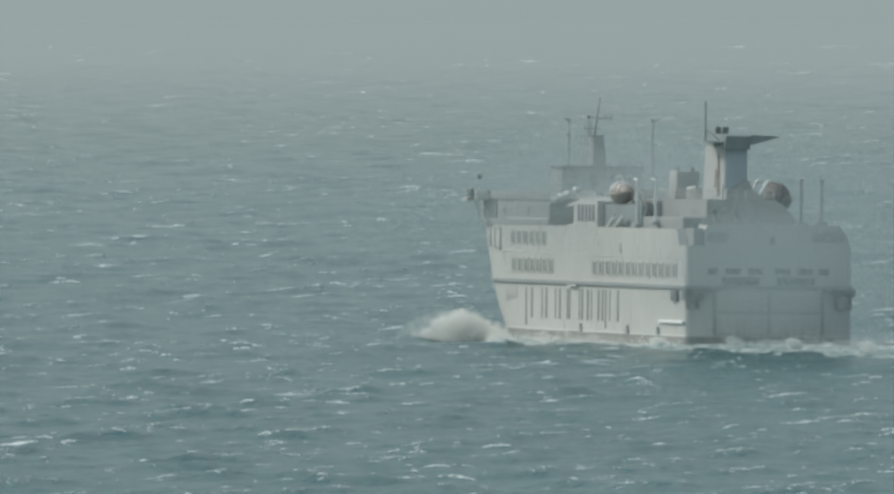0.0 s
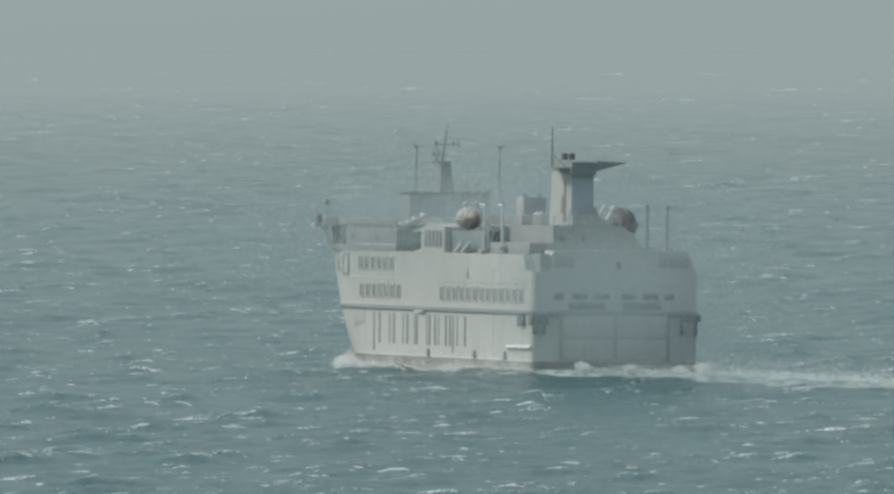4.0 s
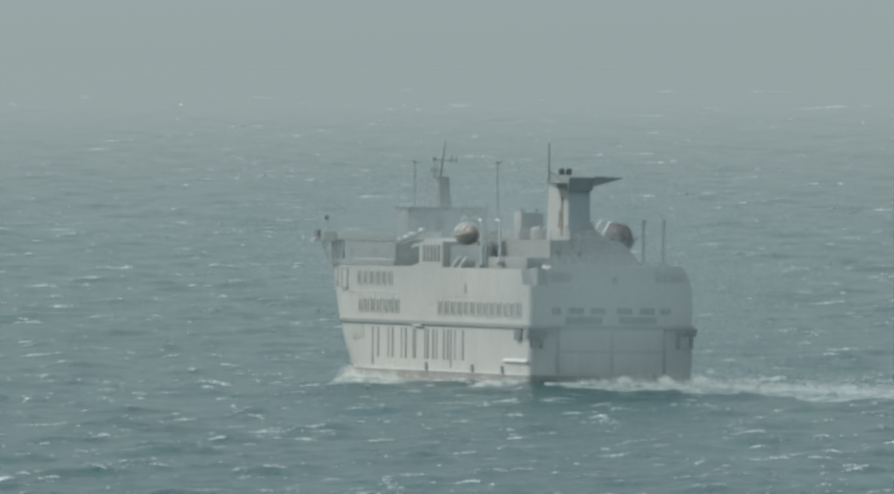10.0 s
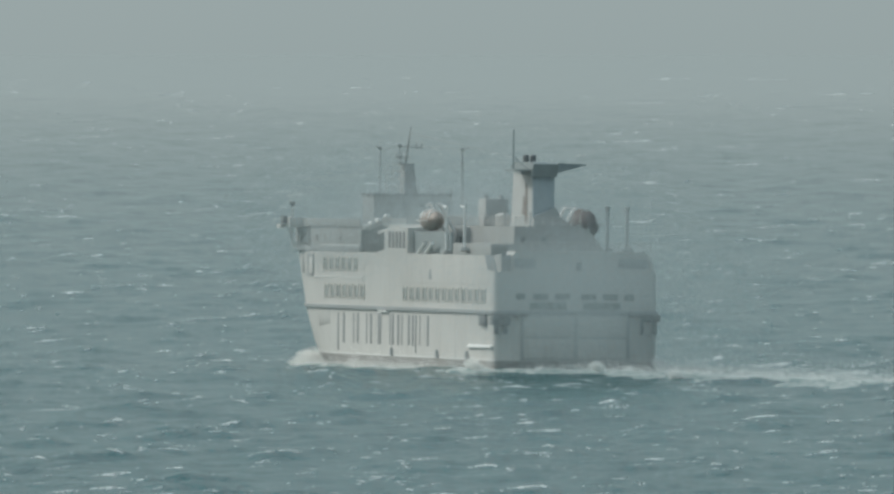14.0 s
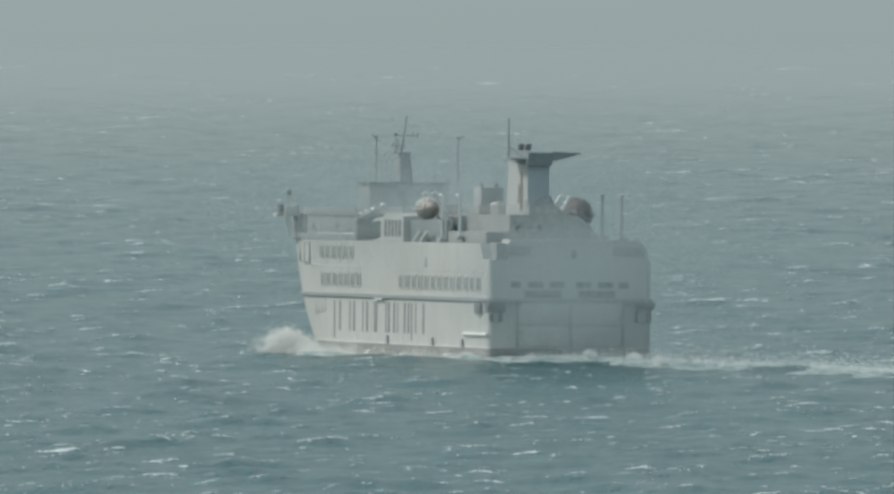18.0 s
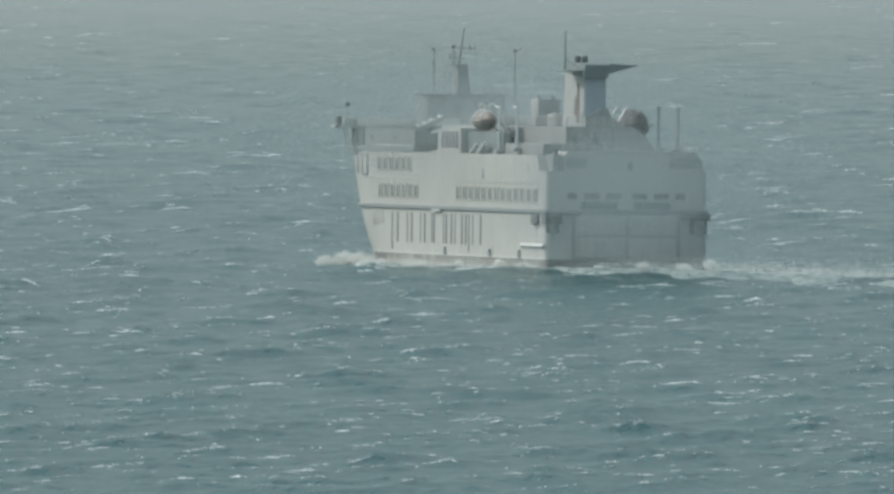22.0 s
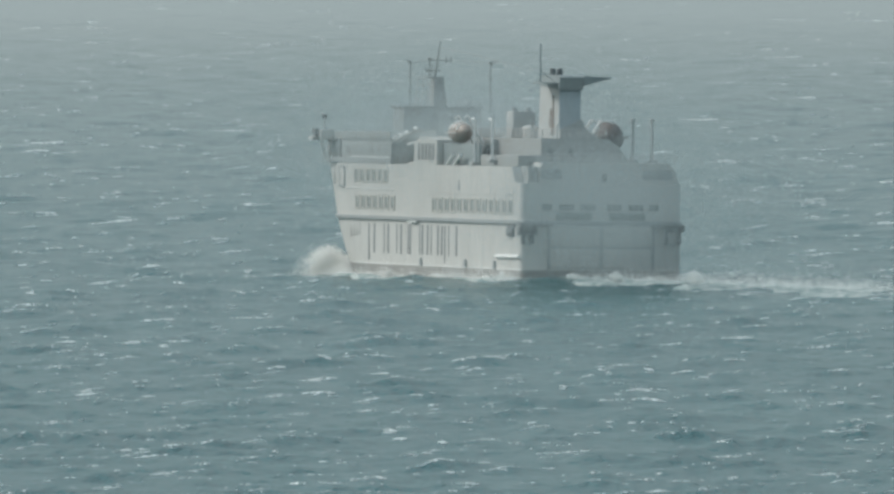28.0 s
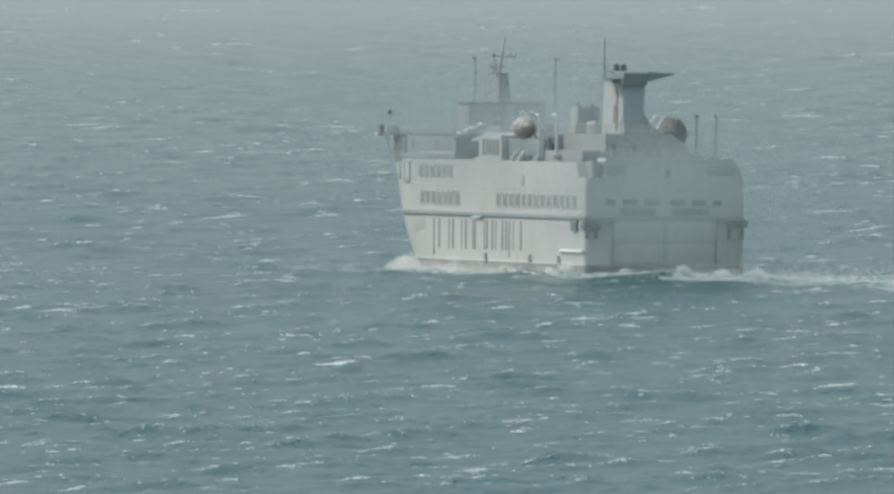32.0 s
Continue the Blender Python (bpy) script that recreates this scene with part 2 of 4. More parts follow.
def box(bm, x0, x1, y0, y1, z0, z1, bevel=0.0, m=None):
    made = bmesh.ops.create_cube(bm, size=1.0)["verts"]
    mat = Matrix.Translation(((x0 + x1) / 2, (y0 + y1) / 2, (z0 + z1) / 2)) @ Matrix.Diagonal((abs(x1 - x0), abs(y1 - y0), abs(z1 - z0), 1))
    bmesh.ops.transform(bm, matrix=(m @ mat) if m else mat, verts=made)
    if bevel:
        edges = list({e for v in made for e in v.link_edges})
        bmesh.ops.bevel(bm, geom=edges, offset=bevel, segments=2, affect="EDGES", profile=0.6)
    return made


def rod(bm, a, b, r, r2=None, seg=8):
    a, b = Vector(a), Vector(b)
    d = b - a
    m = Matrix.Translation((a + b) / 2) @ d.to_track_quat("Z", "Y").to_matrix().to_4x4()
    bmesh.ops.create_cone(bm, cap_ends=True, segments=seg, radius1=r, radius2=r if r2 is None else r2, depth=d.length, matrix=m)


def ball(bm, c, r, sub=2, squash=(1, 1, 1)):
    bmesh.ops.create_icosphere(bm, subdivisions=sub, radius=r, matrix=Matrix.Translation(c) @ Matrix.Diagonal((*squash, 1)))


def prism(bm, outline, y0, y1, m=None):
    """A flat outline in x and z, given thickness along y."""
    lo = [bm.verts.new((x, y0, z)) for x, z in outline]
    hi = [bm.verts.new((x, y1, z)) for x, z in outline]
    if m:
        for v in lo + hi:
            v.co = m @ v.co
    n = len(outline)
    bm.faces.new(lo)
    bm.faces.new(hi[::-1])
    for i in range(n):
        bm.faces.new((lo[i], hi[i], hi[(i + 1) % n], lo[(i + 1) % n]))
    bmesh.ops.recalc_face_normals(bm, faces=bm.faces[:])


# ---- the sea: one sheet to the horizon, with its running waves ----
rng = np.random.default_rng(7)
N_WAVES = 56
w_len = 3.2 * (26 / 3.2) ** rng.random(N_WAVES)
w_dir = np.radians(rng.normal(-25, 42, N_WAVES))
w_amp = 0.012 * w_len ** 0.95 * rng.uniform(0.6, 1.4, N_WAVES)
w_phase = rng.uniform(0, 2 * np.pi, N_WAVES)
SEA_RMS = 0.185
w_amp *= SEA_RMS / math.sqrt(float((w_amp ** 2).sum()) / 2)


def swell(y):
    """A long low swell that the ferry's bow has run down into."""
    u = np.clip((y - 1996) / 94, 0, 1)
    v = np.clip((y - 2130) / 300, 0, 1)
    return -0.35 - 2.3 * u * (1 - v * v * (3 - 2 * v))


def sea_height(x, y):
    z = np.zeros_like(x)
    for le, di, am, ph in zip(w_len, w_dir, w_amp, w_phase):
        k = 2 * np.pi / le
        z += am * np.sin(k * (np.cos(di) * x + np.sin(di) * y) + ph)
    return z + 0.8 * z * z - 0.8 * SEA_RMS ** 2


def calm(r):
    return np.clip(1.52 - r / 3000, 0.0, 1.0)


def make_sea():
    az = np.concatenate([np.arange(-180, -6, 6), np.arange(-6, -1.7, 0.4), np.linspace(-1.7, 3.7, 410), np.arange(4.0, 8, 0.4), np.arange(8, 177, 6), [180]])
    az = np.radians(az)
    r = np.concatenate([[0.02, 4, 30, 90, 200, 400, 650, 900, 1100, 1250, 1330], np.geomspace(1380, 5100, 1350), [5400, 6500, 9000, 15000, 40000]])
    rr, aa = np.meshgrid(r, az, indexing="ij")
    x, y = -rr * np.sin(aa), rr * np.cos(aa)
    z = sea_height(x, y)
    soft = calm(rr) * (rr < 5300)
    crest = np.clip(z / SEA_RMS - 1.7, 0, 2)
    # breaking comes in patches
    patch = np.zeros_like(x)
    for le, di, ph in zip((37, 61, 23, 90, 47), (0.4, 1.9, 2.6, 1.1, 0.1), (1, 2, 3, 4, 5)):
        patch += np.sin(2 * np.pi / le * (np.cos(di) * x + np.sin(di) * y * 0.5) + ph)
    foam = np.clip(crest * 0.6 * (0.35 + 0.3 * patch), 0, 0.42)
    z = z * soft + swell(y)
    co = np.stack([x, y, z], -1).reshape(-1, 3).astype(np.float32)
    nr, na = len(r), len(az)
    i = np.arange(nr - 1)[:, None] * na + np.arange(na - 1)[None, :]
    quads = np.stack([i, i + na, i + na + 1, i + 1], -1).reshape(-1, 4).astype(np.int32)
    me = bpy.data.meshes.new("water")
    me.vertices.add(len(co))
    me.vertices.foreach_set("co", co.ravel())
    me.loops.add(quads.size)
    me.loops.foreach_set("vertex_index", quads.ravel())
    me.polygons.add(len(quads))
    me.polygons.foreach_set("loop_start", np.arange(0, quads.size, 4, dtype=np.int32))
    me.polygons.foreach_set("use_smooth", np.ones(len(quads), dtype=bool))
    chop = me.attributes.new("chop", "FLOAT", "POINT")
    chop.data.foreach_set("value", np.clip(1.55 - rr / 2700, 0.0, 1.0).ravel().astype(np.float32))
    at = me.attributes.new("foam", "FLOAT", "POINT")
    at.data.foreach_set("value", foam.ravel().astype(np.float32))
    me.update(calc_edges=True)
    me.flip_normals()
    me.materials.append(WATER)
    ob = tagged(new("water", me), "wind-torn grey-green sea with short breaking waves", "water", kind="structure")
    return ob


water = make_sea()


def make_whitecaps(count, seed, scale=1.0):
    """Torn crests: crumpled ridges of foam that climb the windward flank of a wave to its top."""
    g = np.random.default_rng(seed)
    far = 1 / g.uniform(1 / 4500, 1 / 1385, 3 * count)
    far = far[g.random(len(far)) < np.clip(2.2 - far / 2600, 0.35, 1.0)][:count]
    turn_left = np.radians(g.uniform(-1.75, 3.7, len(far)))
    x0, y0 = -far * np.sin(turn_left), far * np.cos(turn_left)
    long = np.minimum(0.62 / (g.random(len(far)) + 0.1), 5.2) * np.clip(far / 2000, 0.6, 1.15) * scale
    # the large ones come with a train of smaller flecks
    kin = np.repeat(np.flatnonzero(long > 1.9), 3)
    x0 = np.concatenate([x0, x0[kin] + g.normal(0, 1.6, len(kin))])
    y0 = np.concatenate([y0, y0[kin] + g.normal(0, 9.0, len(kin))])
    long = np.concatenate([long, long[kin] * g.uniform(0.15, 0.5, len(kin))])
    n = len(x0)
    shift = np.linspace(-5, 5, 21)[:, None]
    x0 = x0 + shift[np.argmax(sea_height(x0 + shift, np.broadcast_to(y0, (21, n))), axis=0), 0]
    long *= 0.75 + y0 / 7000
    high = g.uniform(0.03, 0.095, n) * (0.45 + 0.55 * long ** 0.55) * np.minimum(1.0, 2500 / y0) ** 1.5 * np.clip(y0 / 1850, 0.78, 1.0)
    deep = g.uniform(0.3, 0.9, n) * (0.5 + 0.25 * long)
    skew = g.normal(0.5, 1.1, n)
    seg, rows = 9 if scale == 1 else 4, []
    u = np.linspace(0, 1, seg + 1)[:, None]
    env = np.sin(np.pi * u ** 1.3 * 0.98 + 0.02) ** 0.75
    px = x0 + (u - 0.78) * long + g.normal(0, 0.03, (seg + 1, n))
    py = y0 + (u - 0.5) * long * skew
    ridge = high * env * g.uniform(0.25, 1.35, (seg + 1, n))
    depth = deep * (0.25 + 0.75 * env)
    for off, lift in ((-1.0, None), (-0.35, 0.7), (0.0, 1.0), (0.8, None)):
        x, y = px + g.normal(0, 0.04, px.shape), py + off * depth
        top = ridge * lift * g.uniform(0.7, 1.1, px.shape) if lift else -0.05
        rows.append(np.stack([x, y, sea_height(x, y) * calm(np.hypot(x, y)) + swell(y) + top], -1))
    co = np.stack(rows, 2)
    i = (np.arange(n)[None, :, None] * 4 + np.arange(seg)[:, None, None] * n * 4 + np.arange(3)[None, None, :]).reshape(-1)
    faces = np.stack([i, i + 4 * n, i + 4 * n + 1, i + 1], -1)
    me = bpy.data.meshes.new("whitecaps")
    me.from_pydata(co.reshape(-1, 3).tolist(), [], faces.tolist())
    me.polygons.foreach_set("use_smooth", [True] * len(me.polygons))
    me.materials.append(LACE)
    return tagged(new("whitecaps", me), "torn white foam crests scattered over the grey sea", "foam", kind="stuff")


caps = [make_whitecaps(270, 3 + 4 * i) for i in range(16)] + [make_whitecaps(1000, 203 + 4 * i, 0.24) for i in range(8)]


# ---- the ferry: x forward, y to port, z up from the water, origin at the stern ----
ferry = tagged(new("ferry"), "white car ferry with dark blue funnel cap in heavy sea", "ferry")


def beam(x, z):
    """Half the hull's width at a station and height."""
    s = min(max((z + 0.5) / 6.7, 0.0), 1.0) ** 0.6
    if z < 6.2:
        xs, xe, p = 66 + 12.5 * s, 113.5 + 5.5 * s, 2.15 + 0.42 * s
    else:
        q = min((z - 6.2) / 6.4, 1.0)
        xs, xe, p = 78.5 + 3.5 * q, 119 + 3.5 * q, 2.57 + 0.13 * q
    b = 9.55
    if x > xs:
        b *= max(1 - ((x - xs) / (xe - xs)) ** p, 0.0) if x < xe else 0.0
    if x < 0.9:
        b -= 0.9 - math.sqrt(max(0.81 - (0.9 - x) ** 2, 0.0))
    return b


def stem(z):
    s = min(max((z + 0.5) / 6.7, 0.0), 1.0) ** 0.6
    return 113.5 + 5.5 * s if z < 6.2 else 119 + 3.5 * min((z - 6.2) / 6.4, 1.0)


def shell(bm, levels, x0s, x1=None, out=0.0, closed=True):
    """Skin of the hull between heights; x0s: where it starts aft at each height."""
    rings = []
    for z, x0 in zip(levels, x0s):
        xe = stem(z) if x1 is None else x1
        xs = [x0 + d for d in (0, 0.08, 0.25, 0.5, 0.9, 2.5, 6)] + [x0 + 6 + (xe - x0 - 6) * (i / 44) ** 0.85 for i in range(1, 45)]
        side = [(x, max(beam(x, z) + out, 0.02), z) for x in xs]
        rings.append([bm.verts.new(c) for c in side] + [bm.verts.new((x, -y, z)) for x, y, z in reversed(side)])
    n = len(rings[0])
    for a, b in zip(rings, rings[1:]):
        for i in range(n if closed else n - 1):
            j = (i + 1) % n
            bm.faces.new((a[i], a[j], b[j], b[i]))
    bm.faces.new(rings[0][::-1])
    bm.faces.new(rings[-1])
    bmesh.ops.recalc_face_normals(bm, faces=bm.faces[:])


def build_hull():
    bm = bmesh.new()
    lv = [0.7, 1.4, 2.2, 3.2, 4.4, 5.6, 6.2, 7.6, 9.2, 10.8]
    shell(bm, lv, [0.0] * len(lv))
    hull = part("hull", bm, WHITE, ferry, "weathered white hull with flared bow", 25)
    bm = bmesh.new()
    lv = [-3.5, -1.5, -0.5, 0.2, 0.7]
    shell(bm, lv, [0.6, 0.3, 0.1, 0.0, 0.0], out=0.02)
    part("boot_topping", bm, BOOT, ferry, "dull grey-brown boot topping at the waterline", 25)
    bm = bmesh.new()
    shell(bm, [5.92, 6.0, 6.34, 6.42], [-0.02] * 4, out=0.0)
    for v in bm.verts:
        if 5.95 < v.co.z < 6.40:
            v.co.y += math.copysign(0.28, v.co.y)
            v.co.x += -0.1 if v.co.x < 0.5 else 0
    part("rubbing_strake", bm, BELT, ferry, "grey rubbing strake round the hull")
    bm = bmesh.new()
    shell(bm, [10.8, 11.6, 12.25, 12.6], [3.2, 3.7, 4.15, 4.5], x1=104)
    upper = part("upper_side", bm, WHITE, ferry, "white plated upper side of the ferry", 25)
    bm = bmesh.new()
    box(bm, 4.9, 103, -9.0, 9.0, 12.6, 12.66)
    part("weather_deck", bm, DECK, ferry, "dark green-grey weather deck")
    # ledges above the window rows
    bm = bmesh.new()
    box(bm, 63, 88, 9.45, 9.61, 9.55, 9.66, 0.03)
    part("ledge", bm, BRIGHT, ferry)
    bm = bmesh.new()
    box(bm, 3.6, 44, 9.5, 9.62, 9.32, 9.42, 0.03)
    part("ledge", bm, WHITE, ferry)
    # plate seams
    bm = bmesh.new()
    box(bm, -0.015, 0.015, -0.012, 0.012, 0.9, 5.9)
    seam = part("plate_seam", bm, SEAM, ferry)
    seam.matrix_basis = pose(4, 9.55, 0)
    for x in (11, 18, 25, 33, 41, 49, 57):
        again(seam, pose(x, 9.55, 0))
    return hull, upper


hull, upper_side = build_hull()


def on_side(x, z, out=0.0):
    """Pose on the port side, x along it and y outwards."""
    y = beam(x, z)
    slope = (beam(x + 0.6, z) - beam(x - 0.6, z)) / 1.2
    return pose(x, y + out, z, 0, 0, math.degrees(math.atan(slope)))


def window_meshes(w, h):
    bm = bmesh.new()
    box(bm, -w / 2, w / 2, -0.05, 0.03, -h / 2, h / 2, 0.02)
    pane = part("window", bm, HAZY_GLASS, hull)
    bm = bmesh.new()
    f = 0.13
    for a in (-1, 1):
        box(bm, a * w / 2 - f / 2, a * w / 2 + f / 2, -0.04, 0.09, -h / 2 - f, h / 2 + f)
        box(bm, -w / 2 + f / 2, w / 2 - f / 2, -0.04, 0.09, a * h / 2 - f / 2, a * h / 2 + f / 2)
    frame_ob = part("window_frame", bm, CREAM, hull)
    return pane, frame_ob


def row_of_windows(kind, xs, z, owner):
    first = "used" not in kind[0]
    for x in xs:
        m = on_side(x, z)
        if first:
            for o in kind:
                o.parent, o.matrix_basis = owner, m
            kind[0]["used"], first = 1, False
        else:
            for o in kind:
                again(o, m, owner)


side_window = window_meshes(1.75, 1.45)
row_of_windows(side_window, [42.4 - 3.12 * i for i in range(13)], 7.98, hull)
row_of_windows(side_window, [81.6 - 3.02 * i for i in range(7)], 8.02, hull)
row_of_windows(side_window, [82.3 - 3.05 * i for i in range(6)], 11.2, upper_side)


def mirror_windows():
    """The starboard side carries the same rows."""
    for o in list(hull.children) + list(upper_side.children):
        if o.name.startswith("window") and o.matrix_basis.translation.y > 0:
            t = o.matrix_basis.translation
            again(o, pose(t.x, -t.y, t.z, 0, 0, 180), o.parent)


mirror_windows()


def hull_marks():
    """The company's name stands as plain upright bars, one group a letter."""
    for wide, low, places in (
        (0.42, 2.0, (67.8, 61.3, 55.6, 49.8, 44.0, 35.2)),
        (0.8, 2.0, (72.8, 65.7, 59.2, 54.6, 48.4, 45.8, 40.6, 38.7, 31.4)),
        (0.62, 1.15, (75.6, 37.2)),
    ):
        bm = bmesh.new()
        box(bm, -wide / 2, wide / 2, -0.03, 0.03, low - 3.75, 1.75, 0.01)
        bar = part("lettering_bar", bm, LETTER, hull, "plain blue-grey bar of the name, paled like haze")
        for i, x in enumerate(places):
            m = on_side(x, 3.75, 0.0)
            if i:
                again(bar, m)
            else:
                bar.matrix_basis = m
    bm = bmesh.new()
    box(bm, -0.16, 0.16, -0.03, 0.03, -0.9, 0.9, 0.01)
    mark = part("draught_bar", bm, SEAM, hull)
    for i, x in enumerate((85.6, 83.7, 82.0, 80.4)):
        m = on_side(x, 4.7 + 0.1 * i, 0.01)
        if i:
            again(mark, m)
        else:
            mark.matrix_basis = m
    # small emblem high on the side
    bm = bmesh.new()
    prism(bm, [(-0.6, 0), (0.6, 0), (0.45, 0.6), (0.2, 1.2), (-0.2, 1.2), (-0.4, 0.6)], -0.03, 0.03)
    part("emblem", bm, BELT, upper_side, "small grey emblem plate").matrix_basis = pose(30.4, 9.57, 9.7)
    # side door near the bow with its frame
    bm = bmesh.new()
    for a in (-1, 1):
        box(bm, a * 1.7 - 0.2, a * 1.7 + 0.2, -0.05, 0.12, -1.25, 1.25)
        box(bm, -1.5, 1.5, -0.05, 0.12, a * 1.15 - 0.1, a * 1.15 + 0.1)
    dr = part("side_door", bm, BELT, upper_side, "grey-framed side door near the bow")
    dr.matrix_basis = on_side(90.6, 11.0)
    bm = bmesh.new()
    box(bm, -1.5, 1.5, -0.03, 0.05, -1.05, 1.05, 0.02)
    part("side_door_leaf", bm, WHITE, upper_side).matrix_basis = on_side(90.6, 11.0)
    bm = bmesh.new()
    box(bm, -0.12, 0.12, -0.05, 0.1, -1.1, 1.1)
    part("door_post", bm, BELT, upper_side).matrix_basis = on_side(96.5, 11.1)
    # fender brackets low on the side, and a white boarding ledge by the stern
    bm = bmesh.new()
    prism(bm, [(-0.55, 0), (0.55, 0), (0.3, 0.75), (-0.1, 0.9)], -0.05, 0.3)
    fb = part("fender_bracket", bm, BELT, hull)
    fb.matrix_basis = pose(48.6, 9.5, 0.75)
    for x in (26.5, 12.2):
        again(fb, pose(x, 9.5, 0.75))
    bm = bmesh.new()
    prism(bm, [(9.5, 2.1), (9.9, 2.12), (9.92, 2.2), (9.5, 2.5)], 0.6, 11.6, pose(0, 0, 0, 0, 0, 90) @ Matrix.Diagonal((1, -1, 1, 1)))
    part("boarding_ledge", bm, BRIGHT, hull, "white ledge low on the quarter")
    bm = bmesh.new()
    box(bm, 50.2, 54.4, 9.55, 9.95, 5.75, 5.95, 0.03)
    part("pilot_step", bm, BRIGHT, hull)
    # paint line over the boot topping
    bm = bmesh.new()
    shell(bm, [0.66, 0.69, 0.77, 0.8], [0.3] * 4)
    for v in bm.verts:
        if 0.67 < v.co.z < 0.79:
            v.co.y += math.copysign(0.04, v.co.y)
    part("paint_line", bm, BRIGHT, hull, "thin white line over the boot topping")


hull_marks()


def build_stern():
    bm = bmesh.new()
    box(bm, -0.08, 0.1, -6.05, 6.2, 0.85, 5.85, 0.04)
    ramp = part("stern_door", bm, SEAM, ferry, "large closed white stern door in four panels")
    for y0, y1 in ((-5.85, -0.25), (0.25, 6.0)):
        for z0, z1 in ((1.0, 3.2), (3.5, 5.7)):
            bm = bmesh.new()
            box(bm, -0.16, -0.04, y0, y1, z0, z1, 0.04)
            for k in (1, 2):
                z = z0 + (z1 - z0) * k / 3
                box(bm, -0.2, -0.1, y0 + 0.3, y1 - 0.3, z - 0.05, z + 0.05)
            part("door_panel", bm, WHITE, ramp)
    for y in (6.3, -6.15):
        bm = bmesh.new()
        box(bm, -0.22, 0.05, y - 0.1, y + 0.1, 0.8, 5.9, 0.02)
        part("door_jamb", bm, STEEL, ramp)
    # windows over the door
    for y0, y1 in ((7.1, 5.85), (5.1, 3.2), (2.55, 0.65), (-0.55, -2.4), (-3.1, -5.0), (-5.6, -6.85)):
        bm = bmesh.new()
        box(bm, -0.04, 0.06, y0, y1, 7.62, 8.32, 0.03)
        wn = part("stern_window", bm, GLASS, ferry, "dark wide window across the stern")
        bm = bmesh.new()
        for z in (7.56, 8.38):
            box(bm, -0.09, 0.05, min(y0, y1) - 0.08, max(y0, y1) + 0.08, z - 0.05, z + 0.05)
        for y in (y0, y1):
            box(bm, -0.08, 0.05, y - 0.05, y + 0.05, 7.62, 8.32)
        part("frame", bm, WHITE, wn)
    for y0, y1 in ((5.4, 1.1), (-0.85, -5.2)):
        bm = bmesh.new()
        box(bm, -0.08, 0.06, y0, y1, 6.5, 7.35, 0.03)
        part("stern_panel", bm, DECK, ferry, "grey recessed panel over the stern door")
    # mooring platforms at the corners with their fender legs
    for s, y0, y1, legs in ((1, 5.9, 9.75, (9.4, 8.3)), (-1, -6.1, -9.75, (-7.6, -9.15))):
        bm = bmesh.new()
        box(bm, -0.75, 0.4, y0, y1, 5.72, 6.02, 0.05)
        pf = part("corner_fender", bm, DARK, ferry, "dark rubber fender platform at the stern corner")
        bm = bmesh.new()
        if s > 0:
            box(bm, -0.6, 1.2, 7.7, 9.8, 4.75, 5.72, 0.12)
        else:
            box(bm, -0.55, 0.6, -9.75, -7.5, 5.2, 5.72, 0.12)
        part("fender_block", bm, DARK, pf)
        for y in legs:
            bm = bmesh.new()
            box(bm, -0.6, -0.2, y - 0.2, y + 0.2, 3.75, 5.75, 0.08)
            part("fender_leg", bm, DARK, pf)
        # a chain hangs in a loop between the legs
        bm = bmesh.new()
        for k in range(8):
            u, v = k / 8, (k + 1) / 8
            rod(bm, (-0.5, legs[0] + (legs[1] - legs[0]) * u, 4.7 - 4.4 * u * (1 - u)), (-0.5, legs[0] + (legs[1] - legs[0]) * v, 4.7 - 4.4 * v * (1 - v)), 0.06, seg=5)
        part("chain", bm, STEEL, pf)
        bm = bmesh.new()
        box(bm, 3.0, 5.8, s * 9.45, s * 9.9, 4.6, 5.85, 0.08)
        part("fender_block", bm, DARK, pf)
    # poop house: the shaded block over the transom
    bm = bmesh.new()
    prism(bm, [(-9.25, 10.75), (-9.0, 12.1), (-8.2, 13.0), (6.9, 13.0), (7.3, 12.6), (7.3, 10.75)], 0.5, 30, pose(0, 0, 0, 0, 0, 90) @ Matrix.Diagonal((1, -1, 1, 1)))
    poop = part("poop_house", bm, WHITE, ferry, "white aft house with rounded shoulders")
    bm = bmesh.new()
    box(bm, 0.45, 30, -8.2, 7.0, 13.0, 13.12, 0.04)
    part("poop_roof", bm, WHITE, poop)
    # a solid box, with the recess's shade put into its grey
    for y0, y1 in ((7.35, 8.5),):
        bm = bmesh.new()
        box(bm, 1.0, 4.4, y0, y1, 10.75, 12.7, 0.1)
        part("mooring_recess", bm, HOUSE, ferry, "grey box standing in for the shaded mooring recess at the quarter")
        bm = bmesh.new()
        rod(bm, (2.0, (y0 + y1) / 2, 12.6), (2.0, (y0 + y1) / 2, 13.2), 0.25)
        part("bollard", bm, DARK, ferry)
    bm = bmesh.new()
    box(bm, 0.42, 0.8, -0.75, -0.15, 10.95, 11.85, 0.03)
    part("stern_hatch", bm, DARK, poop, "small dark doorway in the aft house")
    # panels whose grey carries the shade inside the openings
    for y0, y1 in ((4.6, 7.2), (-8.6, -4.9)):
        bm = bmesh.new()
        box(bm, 0.44, 0.7, y0, y1, 11.1, 12.35, 0.3)
        part("mooring_opening", bm, STEEL, poop, "grey panel standing in for a shaded mooring opening")
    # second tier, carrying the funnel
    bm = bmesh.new()
